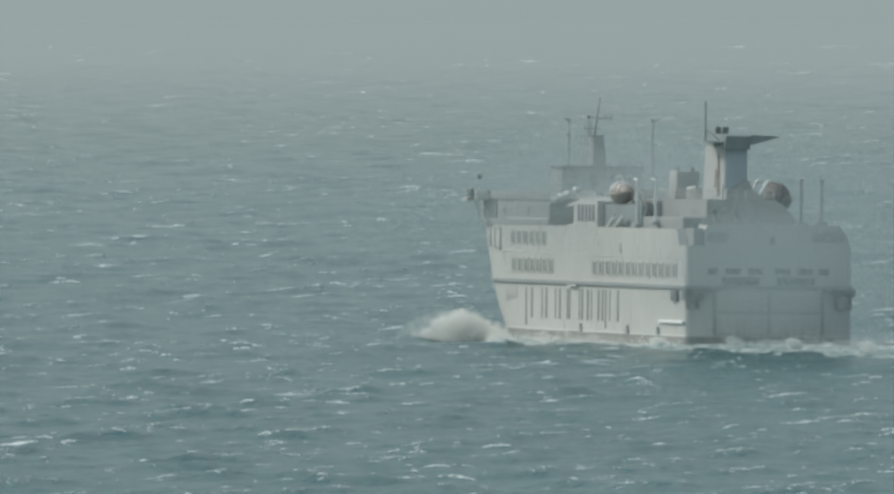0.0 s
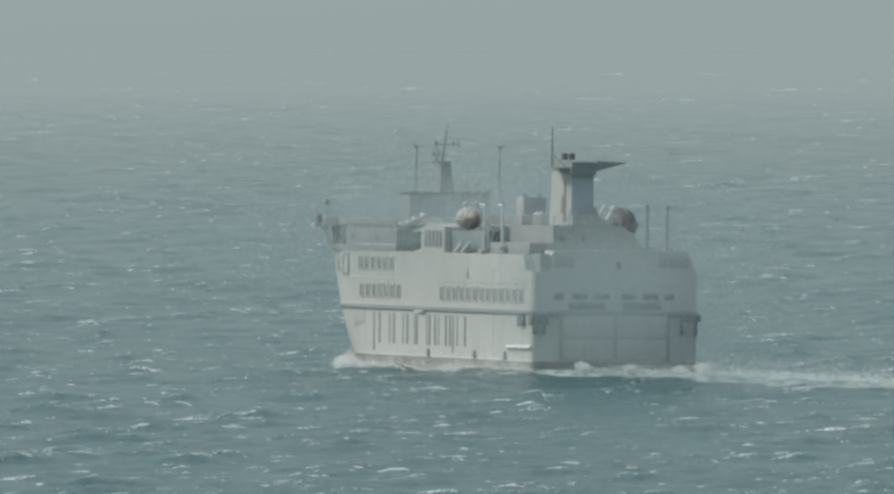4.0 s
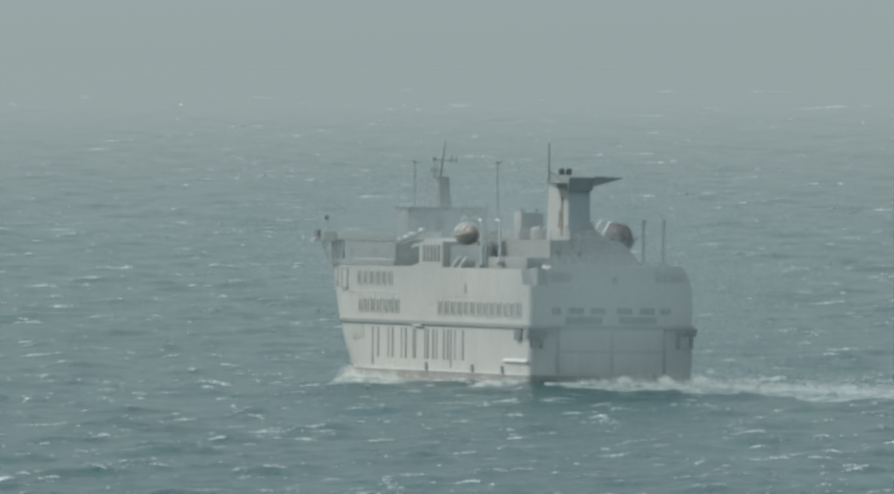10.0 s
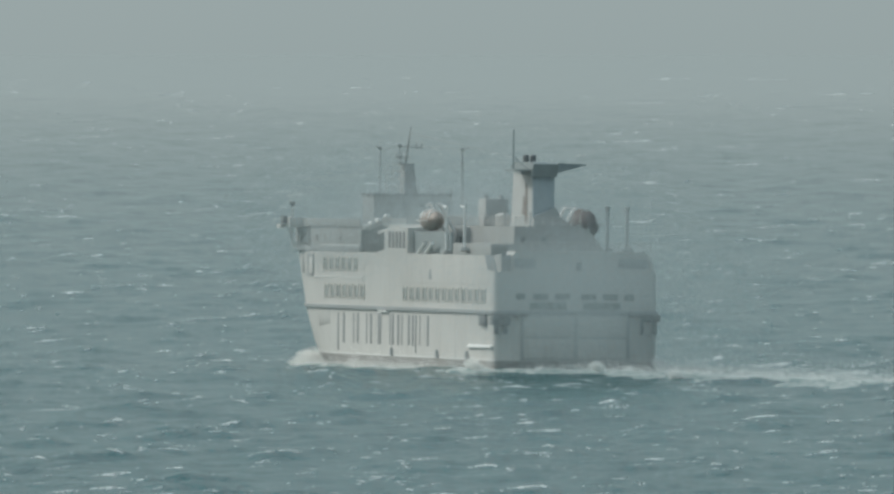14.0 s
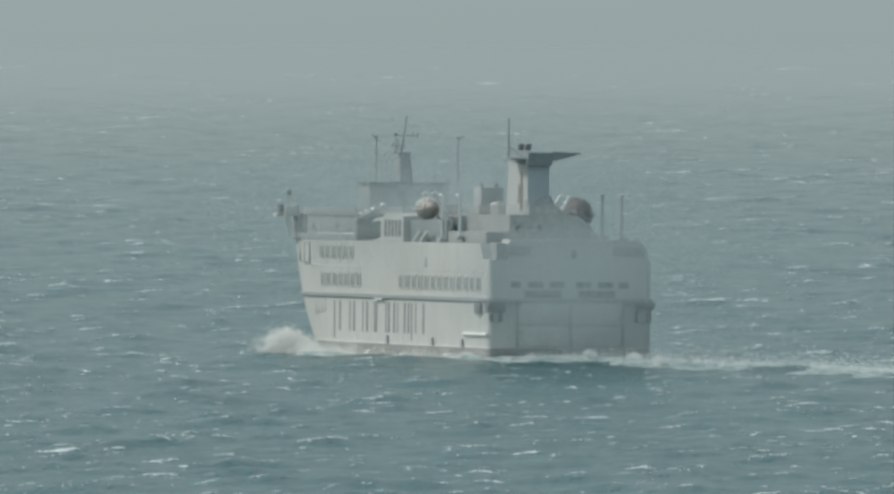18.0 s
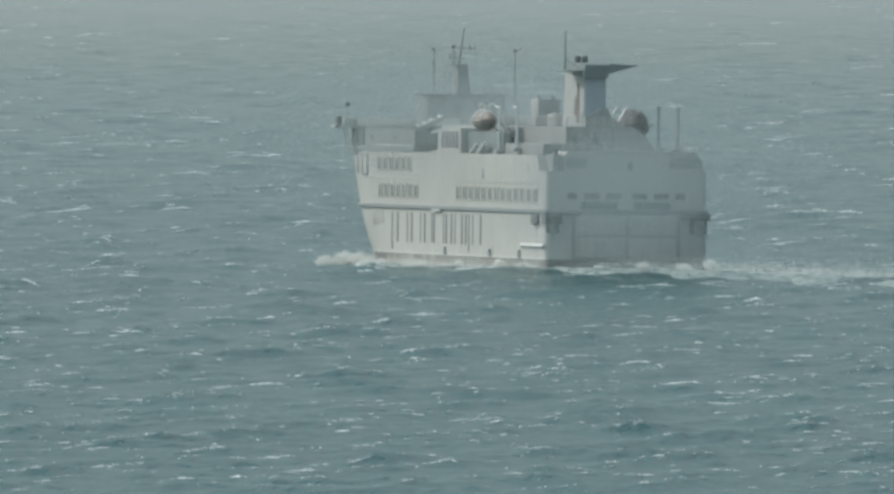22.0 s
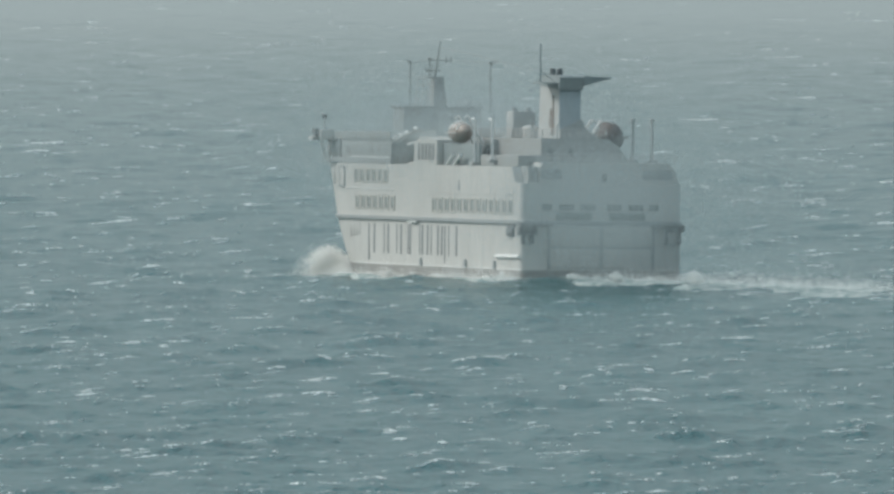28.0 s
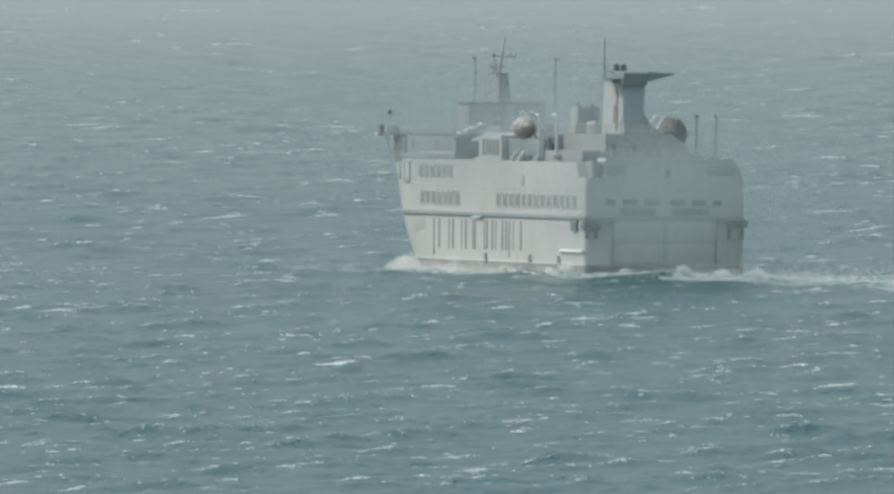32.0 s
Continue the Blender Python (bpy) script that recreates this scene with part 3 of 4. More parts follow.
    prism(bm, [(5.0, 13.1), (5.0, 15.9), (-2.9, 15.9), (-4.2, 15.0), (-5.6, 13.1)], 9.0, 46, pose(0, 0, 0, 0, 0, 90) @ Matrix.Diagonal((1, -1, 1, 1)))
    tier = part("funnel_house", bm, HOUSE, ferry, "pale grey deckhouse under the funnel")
    for x, y in ((8.96, 4.0), (8.96, 1.5)):
        bm = bmesh.new()
        box(bm, x - 0.05, x + 0.1, y - 0.26, y + 0.26, 13.9, 14.7, 0.05)
        part("vent_grille", bm, DARK, tier)
    bm = bmesh.new()
    box(bm, 5.5, 24, 5.0, 8.6, 12.6, 13.9, 0.08)
    part("side_bulwark", bm, HOUSE, ferry)


build_stern()


def railing(x0, y0, x1, y1, z, posts, owner, high=1.0):
    bm = bmesh.new()
    for k in (1.0, 0.62, 0.3):
        rod(bm, (x0, y0, z + high * k), (x1, y1, z + high * k), 0.035, seg=5)
    rl = part("railing", bm, WHITE, owner, "thin white pipe railing")
    bm = bmesh.new()
    rod(bm, (0, 0, 0), (0, 0, high), 0.04, seg=5)
    post = part("rail_post", bm, WHITE, rl)
    for i in range(posts):
        u = i / (posts - 1)
        m = pose(x0 + (x1 - x0) * u, y0 + (y1 - y0) * u, z)
        if i:
            again(post, m)
        else:
            post.matrix_basis = m


railing(1.2, 7.4, 1.2, -9.0, 13.1, 14, ferry)
railing(9.2, 4.9, 9.2, -2.8, 15.9, 8, ferry)
railing(9.2, 4.9, 45, 4.9, 15.9, 18, ferry)
railing(66, 9.2, 96, 9.0, 12.66, 16, ferry)


def build_funnel():
    bm = bmesh.new()
    lo = [(15.6, 1.3), (24.8, 1.5), (25.6, 0.9), (25.6, -0.9), (24.8, -1.5), (15.6, -1.3)]
    hi = [(15.9, 1.3), (24.2, 1.4), (24.9, 0.8), (24.9, -0.8), (24.2, -1.4), (15.9, -1.3)]
    a = [bm.verts.new((x, y, 15.9)) for x, y in lo]
    b = [bm.verts.new((x, y, 21.6 + 0.07 * (x - 15.9))) for x, y in hi]
    for i in range(6):
        j = (i + 1) % 6
        bm.faces.new((a[i], a[j], b[j], b[i]))
    bm.faces.new(b)
    bm.faces.new(a[::-1])
    bmesh.ops.recalc_face_normals(bm, faces=bm.faces[:])
    fun = part("funnel", bm, SEAM, ferry, "pale grey funnel with dark blue cap and side fin")
    # the bluish shade on the funnel's back is put into a panel's colour
    bm = bmesh.new()
    box(bm, 15.5, 15.85, -1.28, 1.28, 16.6, 21.55, 0.05)
    part("aft_panel", bm, BLUEGREY, fun, "blue-grey panel for the shaded back of the funnel")
    bm = bmesh.new()
    prism(bm, [(15.0, 21.5), (14.4, 23.0), (15.0, 23.25), (22.6, 23.25), (25.1, 22.75), (24.9, 22.15)], -1.42, 1.5)
    part("funnel_cap", bm, NAVY, fun, "dark blue funnel cap")
    # the long tapering fin to starboard and the shelf to port
    bm = bmesh.new()
    tip = [bm.verts.new((x, -4.95, z)) for x, z in ((15.2, 22.92), (18.0, 22.92), (18.0, 22.98), (15.2, 22.98))]
    root = [bm.verts.new((x, -1.4, z)) for x, z in ((14.4, 22.0), (24.0, 22.0), (24.0, 23.15), (14.4, 23.15))]
    for i in range(4):
        j = (i + 1) % 4
        bm.faces.new((tip[i], tip[j], root[j], root[i]))
    bm.faces.new(tip)
    bm.faces.new(root[::-1])
    bmesh.ops.recalc_face_normals(bm, faces=bm.faces[:])
    part("fin", bm, NAVY, fun, "tapering dark fin of the funnel")
    bm = bmesh.new()
    box(bm, 15.4, 20.5, 1.5, 3.35, 22.2, 22.38, 0.05)
    part("shelf", bm, NAVY, fun)
    bm = bmesh.new()
    rod(bm, (17, 3.2, 22.3), (17, 3.2, 26.9), 0.11, 0.07)
    rod(bm, (17, 3.2, 23.8), (17, 1.6, 22.5), 0.05)
    part("signal_pole", bm, NAVY, fun, "thin dark pole on the funnel shelf")
    for y, x in ((1.0, 20.0), (0.15, 20.0)):
        bm = bmesh.new()
        rod(bm, (x, y, 23.1), (x, y, 23.85), 0.36, seg=12)
        ball(bm, (x, y, 23.85), 0.38, 2, (1, 1, 0.6))
        part("exhaust_pipe", bm, DARK, fun)
    # sloping skirt at the foot of the back panel
    bm = bmesh.new()
    prism(bm, [(1.3, 15.9), (1.3, 16.9), (-1.25, 18.1), (-1.9, 16.9), (-3.4, 15.9)], 14.9, 17.5, pose(0, 0, 0, 0, 0, 90) @ Matrix.Diagonal((1, -1, 1, 1)))
    part("skirt", bm, HOUSE, fun, "grey sloping skirt at the funnel's foot")
    # faded emblem on the side, as a plain shape
    for x, w, z0, z1 in ((18.2, 0.55, 16.3, 20.9), (19.2, 0.7, 17.2, 19.4)):
        bm = bmesh.new()
        prism(bm, [(-w, z0), (w, z0), (w * 0.6, (z0 + z1) / 2), (w * 0.3, z1), (-w * 0.5, z1 - 0.6), (-w * 0.8, (z0 + z1) / 2)], -0.03, 0.05)
        part("side_emblem", bm, RUST, fun, "faded red-brown emblem shape").matrix_basis = pose(x, 1.36, 0, 0, 0, 0.6)
    bm = bmesh.new()
    rod(bm, (14.5, 1.8, 15.9), (14.5, 1.8, 17.6), 0.12)
    part("vent_pipe", bm, WHITE, fun)
    bm = bmesh.new()
    rod(bm, (26.0, 1.9, 15.9), (26.0, 1.9, 18.0), 0.14)
    part("vent_pipe", bm, STEEL, fun)


build_funnel()


RIDERS = []


def build_midships():
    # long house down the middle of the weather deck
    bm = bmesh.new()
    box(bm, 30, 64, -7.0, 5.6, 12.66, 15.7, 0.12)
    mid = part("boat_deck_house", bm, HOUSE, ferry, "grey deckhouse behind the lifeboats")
    for x in range(32, 62, 5):
        bm = bmesh.new()
        box(bm, x - 0.5, x + 0.5, 5.55, 5.66, 13.6, 14.6, 0.04)
        part("port_light", bm, GLASS, mid)
    bm = bmesh.new()
    box(bm, 44, 66, -7.4, 6.4, 15.7, 15.9, 0.05)
    part("house_roof", bm, WHITE, mid)
    # dark bay under the lifeboat, its shade put into a dark-painted panel
    bm = bmesh.new()
    box(bm, 23.8, 41.5, 8.5, 8.8, 12.66, 15.15, 0.05)
    part("bay_wall", bm, NAVY, ferry, "dark panel standing in for the lifeboat bay's shade")
    # louvred casing on the side
    bm = bmesh.new()
    prism(bm, [(41.6, 12.5), (41.6, 15.55), (50.2, 15.75), (52.8, 15.1), (52.8, 12.5)], 6.2, 9.58)
    cas = part("vent_casing", bm, WHITE, ferry, "white louvred ventilation casing on the deck edge")
    bm = bmesh.new()
    box(bm, -0.5, 0.5, -0.05, 0.05, -0.95, 0.95, 0.02)
    sl = part("louvre", bm, DARK, cas)
    for i in range(5):
        m = pose(43.3 + 1.75 * i, 9.58, 14.15)
        if i:
            again(sl, m)
        else:
            sl.matrix_basis = m
    # white slanting spars in the bay
    for x in (33.4, 29.8):
        bm = bmesh.new()
        rod(bm, (x + 3.9, 9.35, 12.62), (x - 0.3, 9.55, 13.85), 0.24)
        part("slanting_spar", bm, BRIGHT, ferry, "white slanting spar on the boat deck")
    # vent block amidships with its lidded tank
    bm = bmesh.new()
    box(bm, 39.0, 42.5, -1.7, 1.0, 15.9, 19.0, 0.15)
    vb = part("vent_block", bm, SEAM, ferry, "grey ventilation block amidships")
    for y in (0.8, -0.9):
        bm = bmesh.new()
        rod(bm, (40.5, y - 0.3, 19.0), (40.5, y - 0.3, 19.4), 0.28, seg=12)
        part("vent_head", bm, STEEL, vb)
    bm = bmesh.new()
    rod(bm, (34, 0.1, 15.9), (34, 0.1, 17.0), 1.0, seg=20)
    ball(bm, (34, 0.1, 17.0), 1.0, 3, (1, 1, 0.35))
    part("domed_tank", bm, WHITE, ferry, "white domed tank on the funnel deck")
    for x, y in ((29, 3.2), (28, -2.5), (48, 2.5), (52, -3)):
        bm = bmesh.new()
        box(bm, -0.9, 0.9, -0.7, 0.7, -0.02, 1.0, 0.1)
        lk = tagged(part("deck_locker", bm, STEEL, None, "grey steel locker standing on the upper deck"), category="locker", group="deck lockers")
        bm = bmesh.new()
        box(bm, -0.98, 0.98, -0.78, 0.78, 1.0, 1.08, 0.03)
        part("lid", bm, STEEL, lk)
        RIDERS.append((lk, pose(x, y, 15.9)))
    # liferaft canisters stepping up beside the stair
    bm = bmesh.new()
    rod(bm, (-0.7, 0, 0), (0.7, 0, 0), 0.25, seg=12)
    ball(bm, (-0.7, 0, 0), 0.25, 2, (0.5, 1, 1))
    ball(bm, (0.7, 0, 0), 0.25, 2, (0.5, 1, 1))
    raft = tagged(part("liferaft_canister", bm, BRIGHT, None, "white liferaft canister on its sloping rack"), category="liferaft", group="liferaft canisters")
    for i, (x, z) in enumerate(((65.4, 15.75), (62.2, 16.1), (59.2, 16.45), (54.6, 16.9))):
        m = pose(x, 8.9, z - 0.1)
        RIDERS.append((copy_thing(raft, m) if i else raft, m))
    bm = bmesh.new()
    for y in (8.5, 9.3):
        rod(bm, (67, y, 15.0), (53.5, y, 16.65), 0.08)
    for i in range(9):
        x = 66.5 - 1.55 * i
        rod(bm, (x, 8.5, 15.06 + 0.19 * i), (x, 9.3, 15.06 + 0.19 * i), 0.05)
        rod(bm, (x, 8.9, 12.66), (x, 8.9, 15.06 + 0.19 * i), 0.03)
    part("raft_rack", bm, WHITE, ferry, "white sloping rack for the liferafts")
    for x, z in ((55.5, 15.2), (55.0, 12.9)):
        bm = bmesh.new()
        rod(bm, (x - 2.0, 9.0, z), (x + 2.2, 9.2, z - 0.3), 0.28, 0.15, seg=10)
        part("rolled_awning", bm, WHITE, ferry, "white rolled awning at the deck edge")


build_midships()


def build_lifeboat(y, x0, hang, label, fat, inboard, coat):
    s = 1 if y > 0 else -1
    bm = bmesh.new()
    n, rings = 14, []
    for i in range(n + 1):
        u = i / n
        x = -3.7 + 7.4 * u
        w = 1.3 * fat * max(1 - abs(2 * u - 1) ** 2.6, 0.03)
        d = 1.2 * fat * max(1 - abs(2 * u - 1) ** 3.5, 0.15)
        rings.append([bm.verts.new((x, w * math.cos(a), 0.35 * abs(2 * u - 1) ** 2 - d * math.sin(a) if a > 0 else 0.35 * abs(2 * u - 1) ** 2)) for a in [math.pi * k / 8 for k in range(9)]])
    for a, b in zip(rings, rings[1:]):
        for k in range(8):
            bm.faces.new((a[k], a[k + 1], b[k + 1], b[k]))
        bm.faces.new((a[8], a[0], b[0], b[8]))
    bm.faces.new(rings[0])
    bm.faces.new(rings[-1][::-1])
    bmesh.ops.recalc_face_normals(bm, faces=bm.faces[:])
    boat = tagged(part("lifeboat", bm, coat, None, label, 50), category="lifeboat", group="lifeboats")
    RIDERS.append((boat, pose(x0, y, hang)))
    bm = bmesh.new()
    ball(bm, (0, 0, 0.15), 1.0, 3, (3.3, 1.15 * fat, 1.2 * fat))
    bmesh.ops.delete(bm, geom=[v for v in bm.verts if v.co.z < 0.0], context="VERTS")
    part("canopy", bm, coat, boat, "weathered lifeboat canopy", 60)
    bm = bmesh.new()
    rod(bm, (-2.9, s * 1.24 * fat, 0.0), (2.9, s * 1.24 * fat, 0.0), 0.08)
    part("grab_line", bm, WHITE, boat)
    for x in ((-1.9, -0.6, 0.7, 1.9) if y > 0 else (1.9,)):
        bm = bmesh.new()
        for k in range(9):
            a0, a1 = math.radians(10 + 18 * k), math.radians(28 + 18 * k)
            f = math.sqrt(1 - (x / 3.3) ** 2) * 1.04 * fat
            rod(bm, (x, 1.15 * f * math.cos(a0), 0.15 + 1.2 * f * math.sin(a0)), (x, 1.15 * f * math.cos(a1), 0.15 + 1.2 * f * math.sin(a1)), 0.1, seg=6)
        part("grip_strap", bm, BRIGHT, boat, "white lashing strap over the canopy")
    for x in (-2.4, 2.2):
        bm = bmesh.new()
        rod(bm, (x0 + x, y - s * (2.2 + inboard), hang - 1.4), (x0 + x, y - s * (0.3 + inboard), hang + 2.0), 0.17)
        rod(bm, (x0 + x, y - s * (0.3 + inboard), hang + 2.0), (x0 + x, y + s * 0.2, hang + 1.7), 0.1)
        rod(bm, (x0 + x, y, hang + 1.0), (x0 + x, y - s * 0.0, hang + 1.85), 0.04)
        part("davit", bm, BRIGHT, ferry, "white slanting lifeboat davit")
    for x in (-3.0, 2.8):
        bm = bmesh.new()
        rod(bm, (x0 + x, y - s * 1.6, 12.66), (x0 + x, y - s * (2.2 + inboard), hang - 1.3), 0.14)
        part("davit_foot", bm, WHITE, ferry)


build_lifeboat(8.5, 34.3, 16.4, "orange lifeboat in a haze-paled colour, hung over the dark bay", 0.95, 0.0, ORANGE)
build_lifeboat(-8.75, 32.2, 16.05, "large lifeboat in shaded dark brown, hung beside the funnel", 1.42, 1.1, SHADED_BOAT)


def posts():
    for x, y, z0, z1, r, hook in ((25.0, 9.0, 12.66, 18.0, 0.16, 1), (16.5, 9.0, 13.0, 18.0, 0.16, 1), (18.0, -8.2, 13.1, 18.2, 0.17, 0), (9.0, -8.2, 13.1, 18.15, 0.17, 0)):
        bm = bmesh.new()
        rod(bm, (x, y, z0), (x, y, z1), r, r * 0.85, 10)
        ps = part("crane_post", bm, BRIGHT if y > 0 else SEAM, ferry, "upright crane post on the boat deck")
        bm = bmesh.new()
        if hook:
            rod(bm, (x - 0.1, y, z1), (x + 1.8, y, z1 + 0.1), 0.11)
        else:
            box(bm, x - 0.2, x + 0.3, y - 0.24, y + 0.24, z1 - 0.3, z1 + 0.05, 0.05)
        part("post_head", bm, BRIGHT if y > 0 else SEAM, ps)
        bm = bmesh.new()
        box(bm, x - 0.9, x + 0.8, y - 0.5, y + 0.5, z0 - 0.05, z0 + 0.4, 0.1)
        part("winch_base", bm, STEEL, ps)
        bm = bmesh.new()
        rod(bm, (x + 0.5, y - 0.25, z0), (x + 0.6, y - 0.25, z1 - 1.2), 0.07)
        part("hose", bm, STEEL, ps)


posts()


def build_bridge():
    # bridge deck, set back under its overhang, with wings to the ship's full width; the overhang's shade is put into
    # the house grey
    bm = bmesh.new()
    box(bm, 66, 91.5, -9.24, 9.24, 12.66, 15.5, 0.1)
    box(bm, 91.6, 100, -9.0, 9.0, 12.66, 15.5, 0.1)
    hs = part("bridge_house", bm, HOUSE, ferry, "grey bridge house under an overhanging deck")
    for x in (70, 76, 82, 88, 94):
        bm = bmesh.new()
        off = 9.2 if x < 91 else 8.96
        box(bm, x - 0.5, x + 0.5, off, off + 0.1, 13.9, 14.6, 0.04)
        part("port_light", bm, STEEL if x % 4 else DARK, hs)
    bm = bmesh.new()
    prism(bm, [(65, 15.5), (65, 15.66), (102, 15.66), (102, 15.5)], -9.4, 9.4)
    part("bridge_deck", bm, HOUSE, ferry, "pale grey overhanging bridge deck")
    for s in (1, -1):
        bm = bmesh.new()
        box(bm, 66, 97, s * 9.28, s * 9.4, 15.6, 16.45, 0.03)
        part("bulwark", bm, HOUSE, ferry, "pale grey bulwark of the bridge deck")
        bm = bmesh.new()
        box(bm, 95.0, 99.0, s * 9.3, s * 11.0, 15.35, 16.55, 0.12)
        wg = part("bridge_wing", bm, WHITE, ferry, "white bridge wing reaching over the side")
        bm = bmesh.new()
        rod(bm, (97, s * 10.6, 15.4), (97, s * 9.9, 12.9), 0.15)
        rod(bm, (95.5, s * 10.6, 15.4), (95.5, s * 9.9, 12.9), 0.12)
        part("wing_bracket", bm, BRIGHT, wg)
        bm = bmesh.new()
        box(bm, 96.0, 97.6, s * 10.95, s * 11.5, 15.75, 16.7, 0.08)
        part("wing_light_box", bm, DARK, wg, "dark sidelight box on the wing")
        bm = bmesh.new()
        box(bm, 97.0, 99.0, s * 11.0, s * 11.6, 15.25, 15.7, 0.08)
        part("wing_step", bm, WHITE, wg)
        bm = bmesh.new()
        rod(bm, (95.4, s * 10.5, 16.5), (95.4, s * 10.5, 17.9), 0.1)
        part("searchlight_post", bm, WHITE, wg)
        bm = bmesh.new()
        ball(bm, (95.4, s * 10.5, 18.15), 0.33, 2)
        part("searchlight", bm, DARK, wg, "dark round searchlight on a post")
        bm = bmesh.new()
        ball(bm, (95.6, s * 10.65, 18.4), 0.2, 2)
        part("lamp_glass", bm, WHITE, wg)
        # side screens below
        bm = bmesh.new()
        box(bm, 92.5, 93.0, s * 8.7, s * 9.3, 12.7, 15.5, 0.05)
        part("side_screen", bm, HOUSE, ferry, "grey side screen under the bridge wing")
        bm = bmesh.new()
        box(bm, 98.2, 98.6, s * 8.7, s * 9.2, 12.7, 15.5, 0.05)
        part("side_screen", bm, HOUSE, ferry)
        bm = bmesh.new()
        box(bm, 66, 98, s * 9.28, s * 9.4, 12.66, 13.3, 0.03)
        part("deck_coaming", bm, BELT, ferry, "grey coaming along the deck edge")
        bm = bmesh.new()
        rod(bm, (66.5, s * 9.36, 13.36), (86, s * 9.36, 13.36), 0.07, seg=8)
        part("coaming_rail", bm, BRIGHT, ferry, "white rail on the deck coaming")
    # wheelhouse block
    bm = bmesh.new()
    box(bm, 78.5, 84.0, -4.75, 4.75, 15.6, 19.25, 0.1)
    wh = part("wheelhouse", bm, HOUSE, ferry, "pale grey wheelhouse block below the mast")
    bm = bmesh.new()
    box(bm, 78.1, 84.6, -5.0, 5.0, 19.22, 19.46, 0.05)
    part("wheelhouse_roof", bm, DARK, wh, "dark roof edge")
    bm = bmesh.new()
    box(bm, 78.42, 78.6, 0.4, 1.35, 16.6, 18.5, 0.03)
    part("wheelhouse_door", bm, DARK, wh)
    bm = bmesh.new()
    box(bm, 78.44, 78.6, -1.4, -0.9, 17.9, 18.5, 0.03)
    part("port_light", bm, GLASS, wh)
    for y in (-3.2, 3.2):
        bm = bmesh.new()
        box(bm, 83.9, 84.06, y - 1.1, y + 1.1, 17.2, 18.4, 0.03)
        part("front_window", bm, GLASS, wh)
    bm = bmesh.new()
    box(bm, 64.5, 78.6, -4.0, 4.2, 15.6, 16.6, 0.1)
    part("aft_flat", bm, HOUSE, ferry, "pale grey flat behind the wheelhouse")
    railing(78.6, -4.7, 78.6, -2.0, 19.42, 4, wh, 0.8)


build_bridge()


def build_masts():
    bm = bmesh.new()
    a = [bm.verts.new(c) for c in ((81.0, 0.45, 19.4), (83.6, 0.45, 19.4), (83.6, -1.15, 19.4), (81.0, -1.15, 19.4))]
    b = [bm.verts.new(c) for c in ((81.4, 0.3, 22.9), (83.2, 0.3, 22.9), (83.2, -0.8, 22.9), (81.4, -0.8, 22.9))]
    for i in range(4):
        j = (i + 1) % 4
        bm.faces.new((a[i], a[j], b[j], b[i]))
    bm.faces.new(b)
    bm.faces.new(a[::-1])
    bmesh.ops.recalc_face_normals(bm, faces=bm.faces[:])
    ms = part("main_mast", bm, HOUSE, ferry, "grey tapered mast tower with aerials")
    bm = bmesh.new()
    rod(bm, (82.2, 0.05, 22.9), (82.0, -0.55, 27.3), 0.13, 0.05)
    rod(bm, (82.2, 0.75, 22.9), (82.2, 0.75, 25.3), 0.08, 0.05)
    rod(bm, (82.4, 0.4, 22.9), (82.4, 0.4, 24.6), 0.05)
    part("topmast", bm, HOUSE, ms)
    for z, y0, y1 in ((25.0, 0.9, -2.0), (23.8, 1.3, -0.6), (22.95, 1.1, -1.1)):
        bm = bmesh.new()
        rod(bm, (82.2, y0, z), (82.2, y1, z - 0.05), 0.06)
        part("yard", bm, HOUSE, ms)
    # signal lattice beside the tower
    for y in (1.0, 1.7, 2.4):
        bm = bmesh.new()
        rod(bm, (82.3, y, 19.4), (82.3, y - 0.25, 23.6 - 0.3 * y), 0.06, 0.04, 6)
        part("lattice_post", bm, WHITE, ms)
    for z in (20.3, 21.2, 22.1, 22.9):
        bm = bmesh.new()
        rod(bm, (82.3, 2.4, z - 0.05), (82.3, 0.2, z), 0.045, seg=6)
        part("lattice_bar", bm, WHITE, ms)
    bm = bmesh.new()
    box(bm, 81.6, 82.6, -0.95, 0.9, 22.85, 23.0, 0.03)
    part("radar_platform", bm, HOUSE, ms)
    for y, z in ((0.7, 23.5), (-1.3, 25.1), (-1.9, 25.1), (1.1, 23.9)):
        bm = bmesh.new()
        rod(bm, (82.2, y, z - 0.45), (82.2, y, z + 0.25), 0.05, seg=6)
        ball(bm, (82.2, y, z + 0.25), 0.11, 1)
        part("signal_lamp", bm, HOUSE, ms)
    bm = bmesh.new()
    box(bm, 81.9, 82.2, 0.6, 1.0, 25.0, 25.25, 0.05)
    part("radar_scanner", bm, HOUSE, ms)
    for x, y, z0, z1 in ((82.5, 3.0, 19.4, 24.9), (62.5, -2.0, 15.9, 24.8)):
        bm = bmesh.new()
        rod(bm, (x, y, z0), (x, y, z1), 0.09, 0.06)
        pm = part("pole_mast", bm, HOUSE, ferry, "thin grey pole mast with lamp brackets")
        bm = bmesh.new()
        rod(bm, (x, y, z1 - 0.35), (x, y + (0.55 if y > 0 else -0.8), z1 + 0.15), 0.06, 0.05, 6)
        part("mast_arm", bm, HOUSE, pm)
        for z in (z1 - 0.1, z1 - 1.9, z1 - 3.6):
            bm = bmesh.new()
            box(bm, x - 0.15, x + 0.15, y - 0.12, y + 0.24, z - 0.09, z + 0.09, 0.04)
            part("lamp_bracket", bm, HOUSE, pm)
